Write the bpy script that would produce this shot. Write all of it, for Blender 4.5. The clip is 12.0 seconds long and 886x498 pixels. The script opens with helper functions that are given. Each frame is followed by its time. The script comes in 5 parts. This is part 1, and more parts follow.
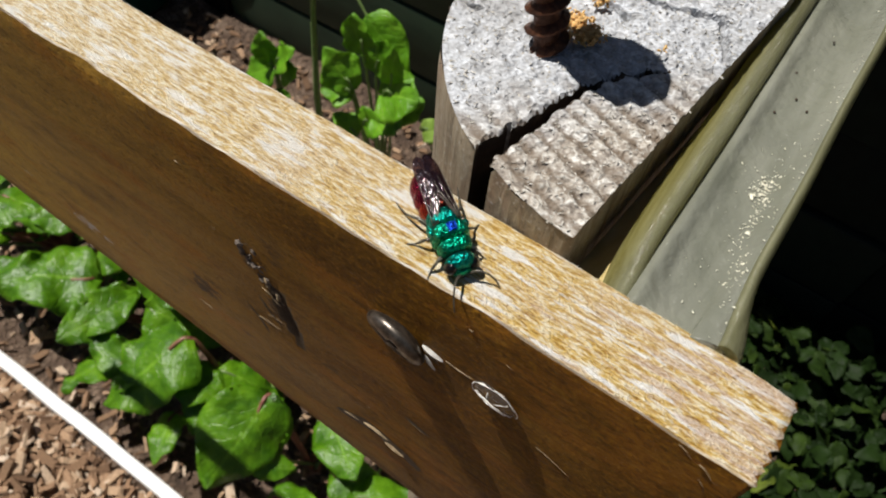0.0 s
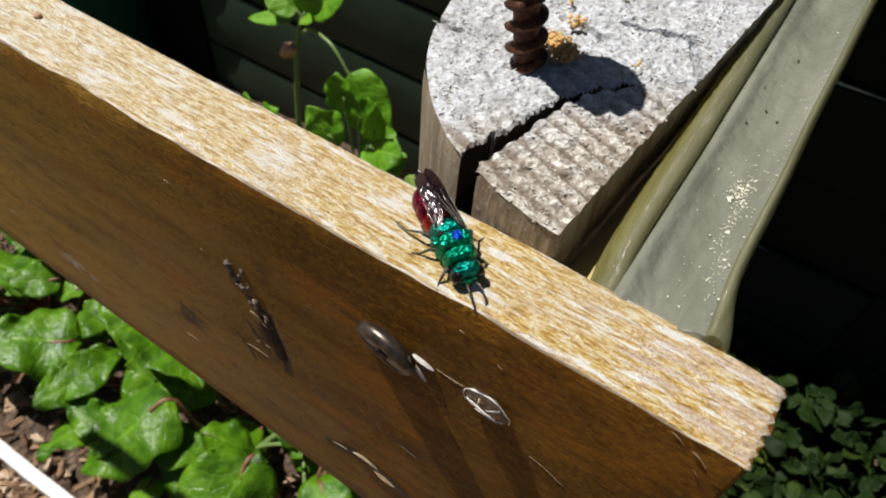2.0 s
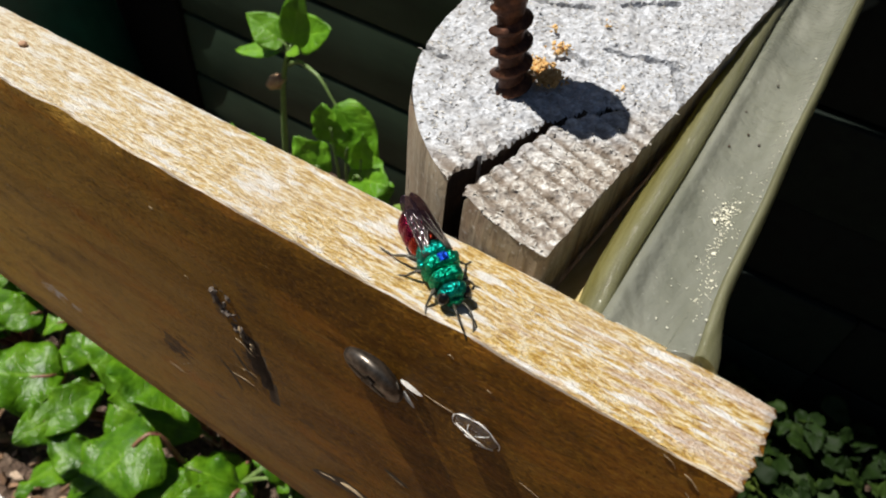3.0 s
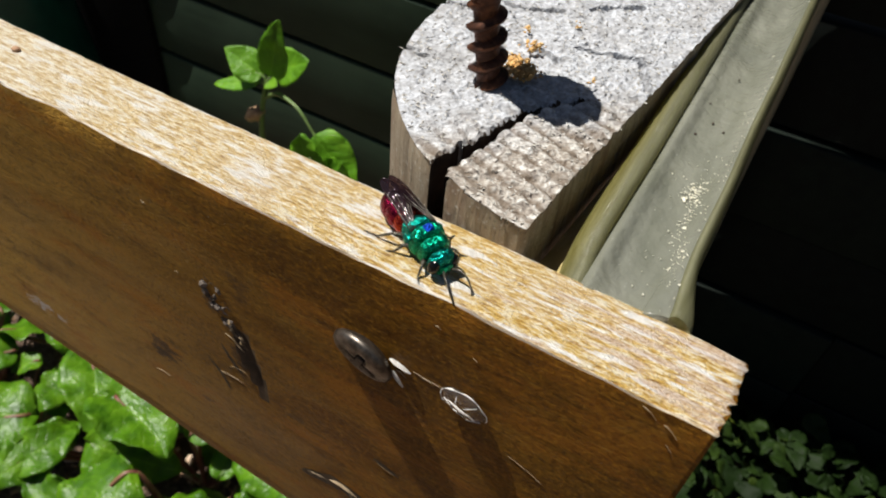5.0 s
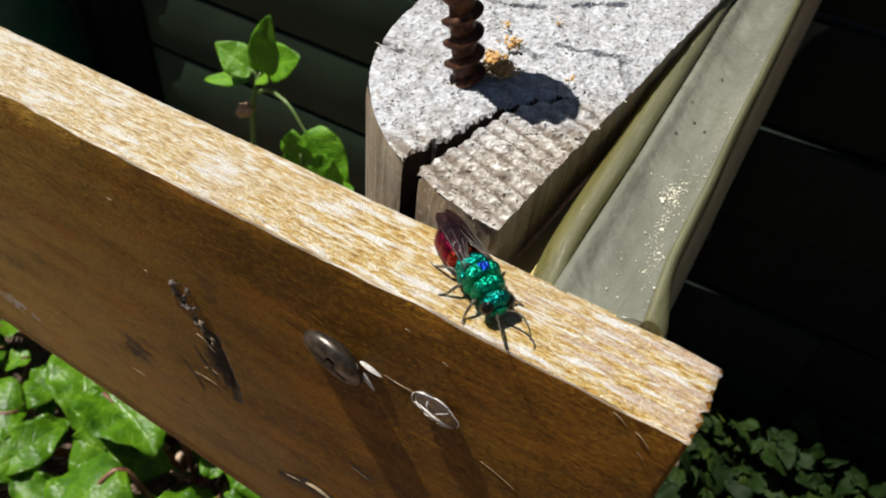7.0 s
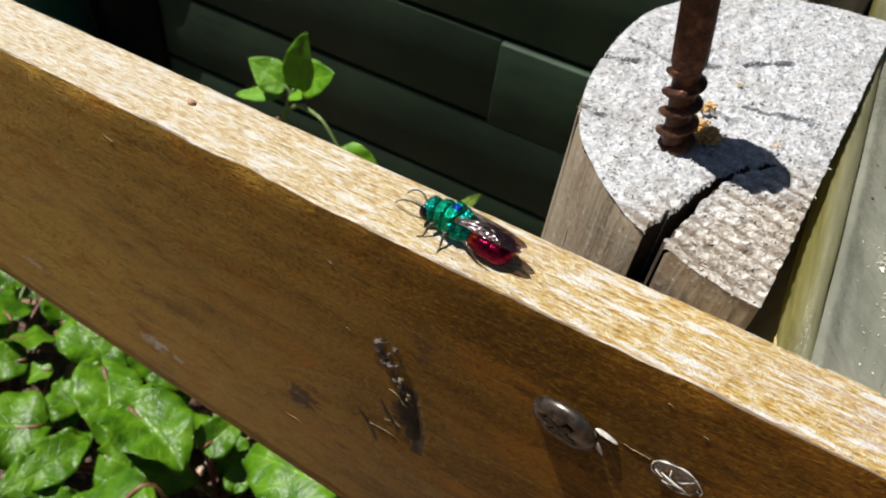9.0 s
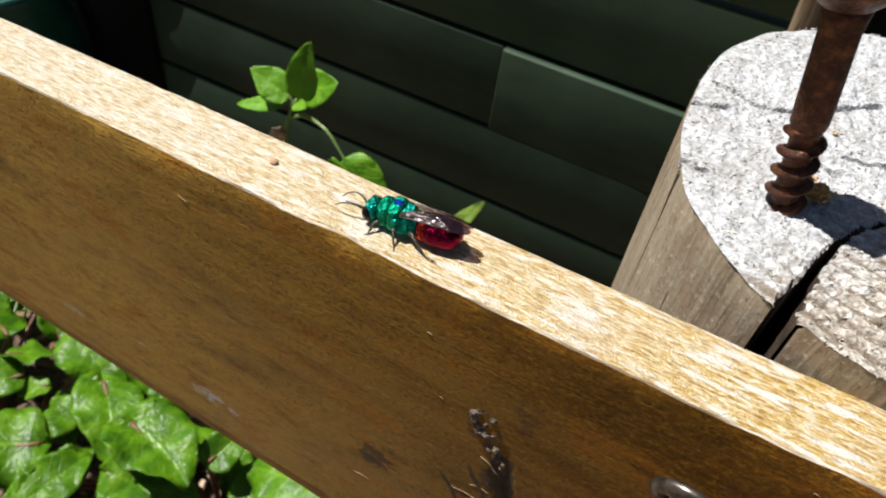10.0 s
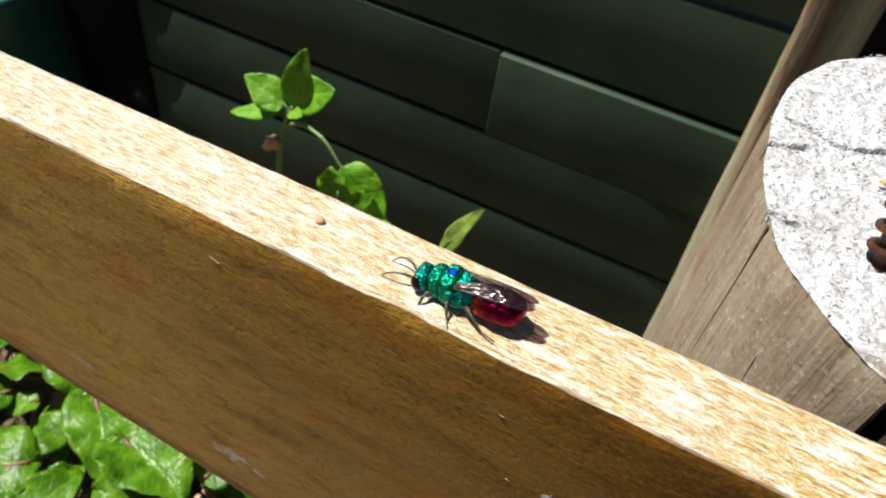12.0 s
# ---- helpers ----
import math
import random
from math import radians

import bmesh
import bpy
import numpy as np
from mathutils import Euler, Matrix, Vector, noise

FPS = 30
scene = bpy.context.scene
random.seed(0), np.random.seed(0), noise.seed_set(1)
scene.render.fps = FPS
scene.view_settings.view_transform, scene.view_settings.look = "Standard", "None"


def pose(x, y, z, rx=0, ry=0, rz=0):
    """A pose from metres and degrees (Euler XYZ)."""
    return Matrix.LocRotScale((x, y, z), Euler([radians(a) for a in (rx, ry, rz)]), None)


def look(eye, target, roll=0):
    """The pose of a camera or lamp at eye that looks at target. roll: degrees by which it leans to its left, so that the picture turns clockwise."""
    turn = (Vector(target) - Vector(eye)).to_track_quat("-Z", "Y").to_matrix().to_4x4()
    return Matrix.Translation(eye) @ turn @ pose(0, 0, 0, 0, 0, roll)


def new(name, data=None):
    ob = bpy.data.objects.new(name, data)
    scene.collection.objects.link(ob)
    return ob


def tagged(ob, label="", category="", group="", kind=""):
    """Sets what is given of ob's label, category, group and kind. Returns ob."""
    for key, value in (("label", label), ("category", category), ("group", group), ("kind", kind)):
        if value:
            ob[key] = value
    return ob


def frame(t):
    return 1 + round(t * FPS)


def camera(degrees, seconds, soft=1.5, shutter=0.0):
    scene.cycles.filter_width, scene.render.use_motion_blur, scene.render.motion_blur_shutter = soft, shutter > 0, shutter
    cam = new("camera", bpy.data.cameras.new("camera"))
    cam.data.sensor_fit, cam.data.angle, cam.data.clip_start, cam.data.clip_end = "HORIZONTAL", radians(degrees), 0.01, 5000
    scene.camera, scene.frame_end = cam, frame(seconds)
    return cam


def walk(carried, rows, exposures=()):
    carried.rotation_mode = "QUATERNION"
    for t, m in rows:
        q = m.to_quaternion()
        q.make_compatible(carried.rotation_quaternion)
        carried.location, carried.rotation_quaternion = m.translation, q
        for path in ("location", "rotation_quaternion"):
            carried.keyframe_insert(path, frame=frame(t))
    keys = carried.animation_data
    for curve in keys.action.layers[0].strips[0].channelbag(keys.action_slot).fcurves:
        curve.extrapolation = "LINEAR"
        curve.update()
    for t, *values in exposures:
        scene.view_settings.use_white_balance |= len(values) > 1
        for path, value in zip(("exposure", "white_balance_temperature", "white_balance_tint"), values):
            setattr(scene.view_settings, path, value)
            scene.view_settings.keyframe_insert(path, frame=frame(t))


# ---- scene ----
# Lengths below are centimetres from the upper end corner of the board
# (x along it, y away from the camera, z up); TOP is its height over the soil.
TOP = 0.42
cam = camera(65.6, 12.0, soft=2.0)
PATH = [
    (0, (-0.01274, -0.02294, 0.04581), (-0.04004, 0.02548, -0.03731), 6.41),
    (0.5, (-0.01158, -0.02414, 0.04466), (-0.03935, 0.02514, -0.03780), 6.49),
    (1, (-0.00948, -0.02422, 0.04461), (-0.03795, 0.02687, -0.03650), 5.65),
    (1.5, (-0.00966, -0.02615, 0.04409), (-0.03879, 0.02676, -0.03561), 5.90),
    (2, (-0.01051, -0.02672, 0.04371), (-0.04013, 0.02875, -0.03405), 6.24),
    (2.5, (-0.00912, -0.02753, 0.04276), (-0.03873, 0.02946, -0.03389), 6.74),
    (3, (-0.01033, -0.02692, 0.04323), (-0.04036, 0.03220, -0.03162), 6.62),
    (3.2, (-0.00965, -0.02784, 0.04296), (-0.03924, 0.03141, -0.03196), 6.93),
    (4.8, (-0.00860, -0.03088, 0.04285), (-0.03817, 0.03247, -0.02865), 6.71),
    (5, (-0.00787, -0.03172, 0.04179), (-0.03749, 0.03197, -0.02939), 6.74),
    (5.5, (-0.00828, -0.03075, 0.04186), (-0.03786, 0.03318, -0.02912), 7.00),
    (6, (-0.00834, -0.03178, 0.04175), (-0.03738, 0.03236, -0.02927), 7.56),
    (6.5, (-0.00816, -0.02986, 0.04168), (-0.03693, 0.03408, -0.02963), 7.65),
    (6.7, (-0.00664, -0.02959, 0.04110), (-0.03544, 0.03420, -0.03033), 7.45),
    (8.3, (-0.00773, -0.03322, 0.04134), (-0.03664, 0.03112, -0.02954), 7.91),
    (8.5, (-0.01164, -0.03491, 0.04109), (-0.04012, 0.02926, -0.03012), 8.14),
    (9, (-0.02817, -0.03808, 0.04378), (-0.05632, 0.02691, -0.02680), 8.55),
    (9.5, (-0.03511, -0.03872, 0.04373), (-0.06160, 0.02719, -0.02665), 9.24),
    (10, (-0.04182, -0.03718, 0.04481), (-0.06816, 0.02857, -0.02579), 9.01),
    (10.5, (-0.05095, -0.03963, 0.04383), (-0.07643, 0.02660, -0.02664), 9.12),
    (11, (-0.05331, -0.03745, 0.04446), (-0.07855, 0.02913, -0.02575), 9.07),
    (11.5, (-0.05186, -0.03447, 0.04267), (-0.07661, 0.03172, -0.02809), 9.44),
    (12, (-0.05261, -0.03197, 0.04317), (-0.07721, 0.03452, -0.02736), 9.58),
]
cam.data.dof.use_dof, cam.data.dof.focus_distance, cam.data.dof.aperture_fstop = True, 0.068, 90.0
EXPOSURES = [(0, 0.27), (1.5, 0.32), (3, 0.38), (5, 0.40), (8.5, 0.40), (9, 0.48), (9.5, 0.57), (10.5, 0.73), (12, 0.81)]
walk(cam, [(t, look(Vector(e) + Vector((0, 0, TOP)), Vector(g) + Vector((0, 0, TOP)), roll)) for t, e, g, roll in PATH], EXPOSURES)

# ---- light ----
SUN_WAY = Vector((0.50, 0.036, -1.0)).normalized()
world = bpy.data.worlds.new("sky")
scene.world = world
world.use_nodes = True
sky = world.node_tree.nodes.new("ShaderNodeTexSky")
sky.sky_type, sky.sun_disc = "NISHITA", False
sky.sun_elevation = math.asin(-SUN_WAY.z)
sky.sun_rotation = math.atan2(-SUN_WAY.x, -SUN_WAY.y)
world.node_tree.links.new(sky.outputs[0], world.node_tree.nodes["Background"].inputs[0])
world.node_tree.nodes["Background"].inputs[1].default_value = 0.0225
sun_data = bpy.data.lights.new("sun", "SUN")
sun_data.energy, sun_data.angle, sun_data.color = 4.6, radians(0.53), (1.0, 0.97, 0.92)
sun = new("sun", sun_data)
sun.matrix_world = Matrix.Translation((-1.5, -0.05, 3)) @ SUN_WAY.to_track_quat("-Z", "Y").to_matrix().to_4x4()


# ---- materials ----
class Nodes:
    """A small builder for node materials."""

    def __init__(self, name):
        self.m = bpy.data.materials.new(name)
        self.m.use_nodes = True
        self.t = self.m.node_tree
        self.p = self.t.nodes["Principled BSDF"]
        self.coord = self.t.nodes.new("ShaderNodeTexCoord").outputs["Object"]

    def put(self, socket, value):
        if isinstance(value, bpy.types.NodeSocket):
            self.t.links.new(value, socket)
        else:
            socket.default_value = value

    def mapped(self, sx, sy, sz):
        n = self.t.nodes.new("ShaderNodeMapping")
        n.inputs["Scale"].default_value = (sx, sy, sz)
        self.t.links.new(self.coord, n.inputs[0])
        return n.outputs[0]

    def noise(self, scale, detail=4.0, rough=0.55, vec=None, warp=0.0):
        n = self.t.nodes.new("ShaderNodeTexNoise")
        n.inputs["Scale"].default_value, n.inputs["Detail"].default_value = scale, detail
        n.inputs["Roughness"].default_value, n.inputs["Distortion"].default_value = rough, warp
        self.t.links.new(vec or self.coord, n.inputs["Vector"])
        return n.outputs[0]

    def cells(self, scale, vec=None, feature="F1"):
        n = self.t.nodes.new("ShaderNodeTexVoronoi")
        n.feature = feature
        n.inputs["Scale"].default_value = scale
        self.t.links.new(vec or self.coord, n.inputs["Vector"])
        return n.outputs["Distance"]

    def ramp(self, fac, stops):
        n = self.t.nodes.new("ShaderNodeValToRGB")
        el = n.color_ramp.elements
        while len(el) < len(stops):
            el.new(0.5)
        for e, (pos, col) in zip(el, stops):
            e.position = pos
            e.color = (*col, 1) if isinstance(col, tuple) else (col, col, col, 1)
        self.t.links.new(fac, n.inputs[0])
        return n.outputs[0]

    def mix(self, fac, a, b, mode="MIX"):
        n = self.t.nodes.new("ShaderNodeMix")
        n.data_type, n.blend_type = "RGBA", mode
        self.put(n.inputs[0], fac)
        for s, v in ((n.inputs[6], a), (n.inputs[7], b)):
            self.put(s, (*v, 1) if isinstance(v, tuple) else v)
        return n.outputs[2]

    def math(self, op, a, b=0.0):
        n = self.t.nodes.new("ShaderNodeMath")
        n.operation = op
        self.put(n.inputs[0], a)
        self.put(n.inputs[1], b)
        return n.outputs[0]

    def random(self):
        return self.t.nodes.new("ShaderNodeObjectInfo").outputs["Random"]

    def island(self):
        return self.t.nodes.new("ShaderNodeNewGeometry").outputs["Random Per Island"]

    def bump(self, height, strength, distance):
        n = self.t.nodes.new("ShaderNodeBump")
        n.inputs["Strength"].default_value, n.inputs["Distance"].default_value = strength, distance
        self.t.links.new(height, n.inputs["Height"])
        self.t.links.new(n.outputs[0], self.p.inputs["Normal"])

    def done(self, color, rough=0.7, metal=0.0, **more):
        self.put(self.p.inputs["Base Color"], (*color, 1) if isinstance(color, tuple) else color)
        self.put(self.p.inputs["Roughness"], rough)
        self.put(self.p.inputs["Metallic"], metal)
        for key, value in more.items():
            self.put(self.p.inputs[key.replace("_", " ")], value)
        return self.m


def make_weathered_top():
    n = Nodes("weathered_board_edge")
    grain = n.noise(1.0, 5, 0.65, n.mapped(650, 3500, 3500), 0.2)
    fine = n.noise(1.0, 3, 0.65, n.mapped(2900, 6200, 6200), 0.6)
    patch = n.noise(1.0, 4, 0.6, n.mapped(190, 1250, 1250), 0.2)
    broad = n.noise(55, 3)
    col = n.ramp(grain, [(0.34, (0.25, 0.115, 0.018)), (0.42, (0.56, 0.325, 0.050)), (0.50, (0.74, 0.52, 0.165)), (0.58, (0.90, 0.80, 0.58))])
    col = n.mix(n.ramp(fine, [(0.36, 0.75), (0.47, 0.0)]), col, (0.40, 0.20, 0.05))
    col = n.mix(n.ramp(fine, [(0.55, 0.0), (0.63, 0.5)]), col, (0.78, 0.70, 0.54))
    col = n.mix(n.ramp(patch, [(0.54, 0.0), (0.60, 0.9)]), col, (0.92, 0.90, 0.86))
    col = n.mix(n.ramp(broad, [(0.56, 0.0), (0.74, 0.4)]), col, (0.66, 0.54, 0.44))
    along = n.t.nodes.new("ShaderNodeSeparateXYZ")
    n.t.links.new(n.coord, along.inputs[0])
    pink = n.math("ADD", n.math("MULTIPLY", along.outputs[0], 9.0), n.math("MULTIPLY", n.noise(1.0, 4, 0.6, n.mapped(90, 900, 900), 0.8), 1.0))
    col = n.mix(n.ramp(pink, [(0.42, 0.0), (0.54, 0.7)]), col, n.ramp(fine, [(0.35, (0.46, 0.29, 0.20)), (0.6, (0.76, 0.63, 0.56))]))
    bleached = n.math("ADD", n.math("MULTIPLY", along.outputs[0], -7.0), n.math("MULTIPLY", patch, 0.6))
    col = n.mix(n.ramp(bleached, [(0.42, 0.0), (0.95, 0.6)]), col, n.ramp(grain, [(0.35, (0.66, 0.50, 0.27)), (0.55, (0.90, 0.85, 0.74))]))
    n.bump(n.math("ADD", grain, n.math("MULTIPLY", fine, 0.9)), 0.9, 0.00050)
    return n.done(col, 0.55)


def make_worn_arris():
    n = Nodes("pale_worn_board_arris")
    a, b = n.noise(1.0, 4, 0.6, n.mapped(350, 1800, 1800)), n.noise(1.0, 3, 0.6, n.mapped(60, 300, 300))
    col = n.ramp(a, [(0.3, (0.36, 0.25, 0.12)), (0.55, (0.62, 0.54, 0.42)), (0.75, (0.80, 0.76, 0.70))])
    col = n.mix(n.ramp(b, [(0.48, 0.0), (0.56, 0.85)]), col, (0.12, 0.075, 0.035))
    n.bump(a, 0.8, 0.0004)
    return n.done(col, 0.6)


def make_stained_face():
    n = Nodes("stained_board_face")
    broad = n.noise(24, 4, 0.55, n.mapped(0.8, 1, 1.9), 0.9)
    streak = n.noise(1.0, 4, 0.6, n.mapped(34, 200, 260), 0.8)
    grain = n.noise(1.0, 5, 0.65, n.mapped(260, 2500, 3200), 0.6)
    spots, dots = n.noise(1300, 3, 0.6), n.cells(420)
    col = n.ramp(broad, [(0.3, (0.27, 0.125, 0.009)), (0.48, (0.48, 0.245, 0.017)), (0.66, (0.62, 0.37, 0.034))])
    col = n.mix(n.ramp(streak, [(0.36, 0.7), (0.52, 0.0)]), col, (0.15, 0.076, 0.014))
    col = n.mix(n.ramp(streak, [(0.58, 0.0), (0.74, 0.5)]), col, (0.52, 0.35, 0.09))
    col = n.mix(n.ramp(grain, [(0.33, 0.5), (0.47, 0.0)]), col, (0.12, 0.058, 0.012))
    col = n.mix(n.ramp(grain, [(0.62, 0.0), (0.74, 0.5)]), col, (0.50, 0.34, 0.14))
    col = n.mix(n.ramp(spots, [(0.33, 0.5), (0.42, 0.0)]), col, (0.06, 0.03, 0.014))
    col = n.mix(n.ramp(dots, [(0.03, 0.6), (0.07, 0.0)]), col, (0.05, 0.028, 0.014))
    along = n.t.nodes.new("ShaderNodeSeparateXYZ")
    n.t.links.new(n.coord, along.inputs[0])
    # redder and darker towards the board's right end, broken by the streaks
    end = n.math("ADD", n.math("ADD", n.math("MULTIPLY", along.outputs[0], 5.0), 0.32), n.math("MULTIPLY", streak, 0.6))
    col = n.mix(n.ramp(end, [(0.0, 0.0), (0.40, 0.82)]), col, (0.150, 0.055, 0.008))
    # paler and yellower towards the left and the foot
    far = n.math("ADD", n.math("SUBTRACT", n.math("MULTIPLY", along.outputs[0], -7.0), n.math("MULTIPLY", along.outputs[2], 3.0)), n.math("MULTIPLY", streak, 0.45))
    col = n.mix(n.ramp(far, [(0.50, 0.0), (1.0, 0.6)]), col, (0.70, 0.455, 0.12))
    mottle = n.noise(420, 5, 0.7, n.mapped(0.3, 1, 1))
    blotch = n.noise(150, 6, 0.72, n.mapped(0.35, 1, 1), 0.3)
    col = n.mix(n.ramp(blotch, [(0.34, 0.45), (0.50, 0.0)]), col, (0.085, 0.042, 0.013))
    col = n.mix(n.ramp(blotch, [(0.52, 0.0), (0.62, 0.65)]), col, (0.40, 0.155, 0.018))
    col = n.mix(n.ramp(mottle, [(0.34, 0.45), (0.46, 0.0)]), col, (0.06, 0.030, 0.009))
    col = n.mix(n.ramp(mottle, [(0.58, 0.0), (0.70, 0.35)]), col, (0.46, 0.24, 0.035))
    speckle = n.noise(2600, 4, 0.75, n.mapped(0.7, 1, 1))
    col = n.mix(n.ramp(speckle, [(0.38, 0.5), (0.46, 0.0)]), col, (0.050, 0.024, 0.008))
    col = n.mix(n.ramp(speckle, [(0.54, 0.0), (0.64, 0.5)]), col, (0.55, 0.27, 0.03))
    flecks = n.noise(1.0, 3, 0.6, n.mapped(260, 3600, 3600))
    col = n.mix(n.ramp(flecks, [(0.62, 0.0), (0.70, 0.3)]), col, (0.66, 0.42, 0.10))
    for cx, cz, rx, rz, top in ((-0.0890, -0.0446, 0.0095, 0.0040, 0.95), (-0.0852, -0.0455, 0.0040, 0.0018, 0.7), (-0.1150, -0.0425, 0.0120, 0.0022, 0.45), (-0.0612, -0.0352, 0.0085, 0.0080, -0.85), (-0.0470, -0.0270, 0.0035, 0.0085, -0.7), (-0.0455, -0.0130, 0.0040, 0.0060, -0.5), (-0.0620, -0.0365, 0.0040, 0.0040, -0.8), (-0.0555, -0.0420, 0.0040, 0.0030, -0.6), (-0.0500, -0.0190, 0.0030, 0.0045, -0.7), (-0.1085, -0.0027, 0.0030, 0.0018, -0.9), (-0.0390, -0.0330, 0.0050, 0.0020, -0.5), (-0.1010, -0.0410, 0.004, 0.001, 0.5)):
        d = n.t.nodes.new("ShaderNodeMapping")
        d.inputs["Scale"].default_value = (1 / rx, 0.0, 1 / rz)
        n.t.links.new(n.coord, d.inputs[0])
        away = n.t.nodes.new("ShaderNodeVectorMath")
        away.operation = "LENGTH"
        d.inputs["Location"].default_value = (-cx / rx, 0, -cz / rz)
        n.t.links.new(d.outputs[0], away.inputs[0])
        spread = n.math("ADD", n.math("MULTIPLY", away.outputs["Value"], 0.75), n.math("MULTIPLY", n.noise(520, 6, 0.8, n.mapped(0.7, 1, 1.3)), 1.6))
        col = n.mix(n.ramp(spread, [(0.95, abs(top)), (1.75, 0.0)]), col, (0.62, 0.58, 0.56) if top > 0 else (0.075, 0.050, 0.035))
    n.bump(n.math("ADD", n.math("ADD", grain, spots), n.math("ADD", n.math("MULTIPLY", mottle, 1.2), n.math("MULTIPLY", speckle, 0.7))), 0.6, 0.00035)
    return n.done(col, n.ramp(broad, [(0.3, 0.38), (0.7, 0.58)]), 0.0, Specular_IOR_Level=0.10)


def make_grey_end_grain():
    n = Nodes("grey_end_grain")
    fibre = n.noise(1500, 3, 0.5, None, 0.9)
    flakes = n.noise(1.0, 3, 0.5, n.mapped(620, 1000, 600), 1.6)
    broad = n.noise(190, 4, 0.6)
    col = n.ramp(fibre, [(0.30, (0.29, 0.288, 0.285)), (0.45, (0.41, 0.413, 0.425)), (0.58, (0.51, 0.522, 0.545)), (0.70, (0.68, 0.70, 0.73))])
    col = n.mix(n.ramp(broad, [(0.36, 0.6), (0.54, 0.0)]), col, (0.31, 0.30, 0.29))
    col = n.mix(n.ramp(flakes, [(0.56, 0.0), (0.66, 0.65)]), col, (0.68, 0.685, 0.70))
    col = n.mix(n.ramp(flakes, [(0.28, 0.15), (0.36, 0.0)]), col, (0.22, 0.19, 0.16))
    # the wedge past the split is browner, with saw marks
    at = n.t.nodes.new("ShaderNodeSeparateXYZ")
    n.t.links.new(n.coord, at.inputs[0])
    wedge = n.math("SUBTRACT", n.math("SUBTRACT", n.math("MULTIPLY", at.outputs[0], 60.0), n.math("MULTIPLY", at.outputs[1], 62.0)), n.math("MULTIPLY", broad, 0.7))
    col = n.mix(n.ramp(wedge, [(0.05, 0.0), (0.75, 0.72)]), col, n.ramp(fibre, [(0.32, (0.15, 0.105, 0.065)), (0.5, (0.36, 0.295, 0.215)), (0.66, (0.70, 0.66, 0.58))]))
    # darker brown in the grooves of the saw marks
    across = n.math("ADD", n.math("MULTIPLY", at.outputs[1], 2945.0), n.math("MULTIPLY", at.outputs[0], 930.0))
    wave = n.math("SINE", n.math("ADD", across, n.math("MULTIPLY", n.noise(150, 3), 5.0)))
    groove = n.math("MULTIPLY", n.ramp(n.math("ADD", n.math("MULTIPLY", wave, 0.35), n.math("MULTIPLY", flakes, 0.8)), [(0.12, 0.75), (0.42, 0.0)]), n.ramp(wedge, [(0.05, 0.0), (0.5, 1.0)]))
    col = n.mix(groove, col, (0.13, 0.09, 0.055))
    n.bump(n.math("ADD", fibre, n.math("MULTIPLY", flakes, 1.3)), 0.5, 0.0007)
    return n.done(col, 0.7)


def make_post_side():
    n = Nodes("post_side_wood")
    grain = n.noise(1.0, 5, 0.6, n.mapped(900, 900, 60), 0.8)
    broad, stain = n.noise(60, 4, 0.6), n.noise(1.0, 4, 0.6, n.mapped(110, 110, 35), 0.6)
    col = n.ramp(grain, [(0.30, (0.11, 0.080, 0.048)), (0.5, (0.285, 0.222, 0.148)), (0.75, (0.43, 0.36, 0.26))])
    col = n.mix(n.ramp(broad, [(0.42, 0.0), (0.62, 0.6)]), col, (0.40, 0.33, 0.235))
    col = n.mix(n.ramp(stain, [(0.52, 0.0), (0.66, 0.6)]), col, (0.26, 0.13, 0.07))
    specks = n.noise(1500, 4, 0.7)
    col = n.mix(n.ramp(specks, [(0.58, 0.0), (0.68, 0.55)]), col, (0.62, 0.59, 0.54))
    col = n.mix(n.ramp(specks, [(0.34, 0.6), (0.42, 0.0)]), col, (0.10, 0.075, 0.05))
    n.bump(n.math("ADD", grain, n.math("MULTIPLY", specks, 0.35)), 0.5, 0.0005)
    return n.done(col, 0.75)


def make_rust():
    n = Nodes("rusty_steel")
    a, b = n.noise(700, 5, 0.65), n.noise(2600, 3)
    col = n.ramp(a, [(0.3, (0.030, 0.013, 0.008)), (0.5, (0.085, 0.032, 0.016)), (0.7, (0.22, 0.085, 0.036))])
    n.bump(n.math("ADD", a, b), 0.7, 0.0002)
    return n.done(col, n.ramp(b, [(0.3, 0.35), (0.7, 0.7)]), 0.55)


def make_screw_steel():
    n = Nodes("worn_screw_steel")
    a = n.noise(900, 4)
    col = n.ramp(a, [(0.3, (0.035, 0.028, 0.021)), (0.62, (0.21, 0.18, 0.15))])
    n.bump(a, 0.3, 0.0001)
    return n.done(col, n.ramp(a, [(0.3, 0.45), (0.7, 0.3)]), 0.85)


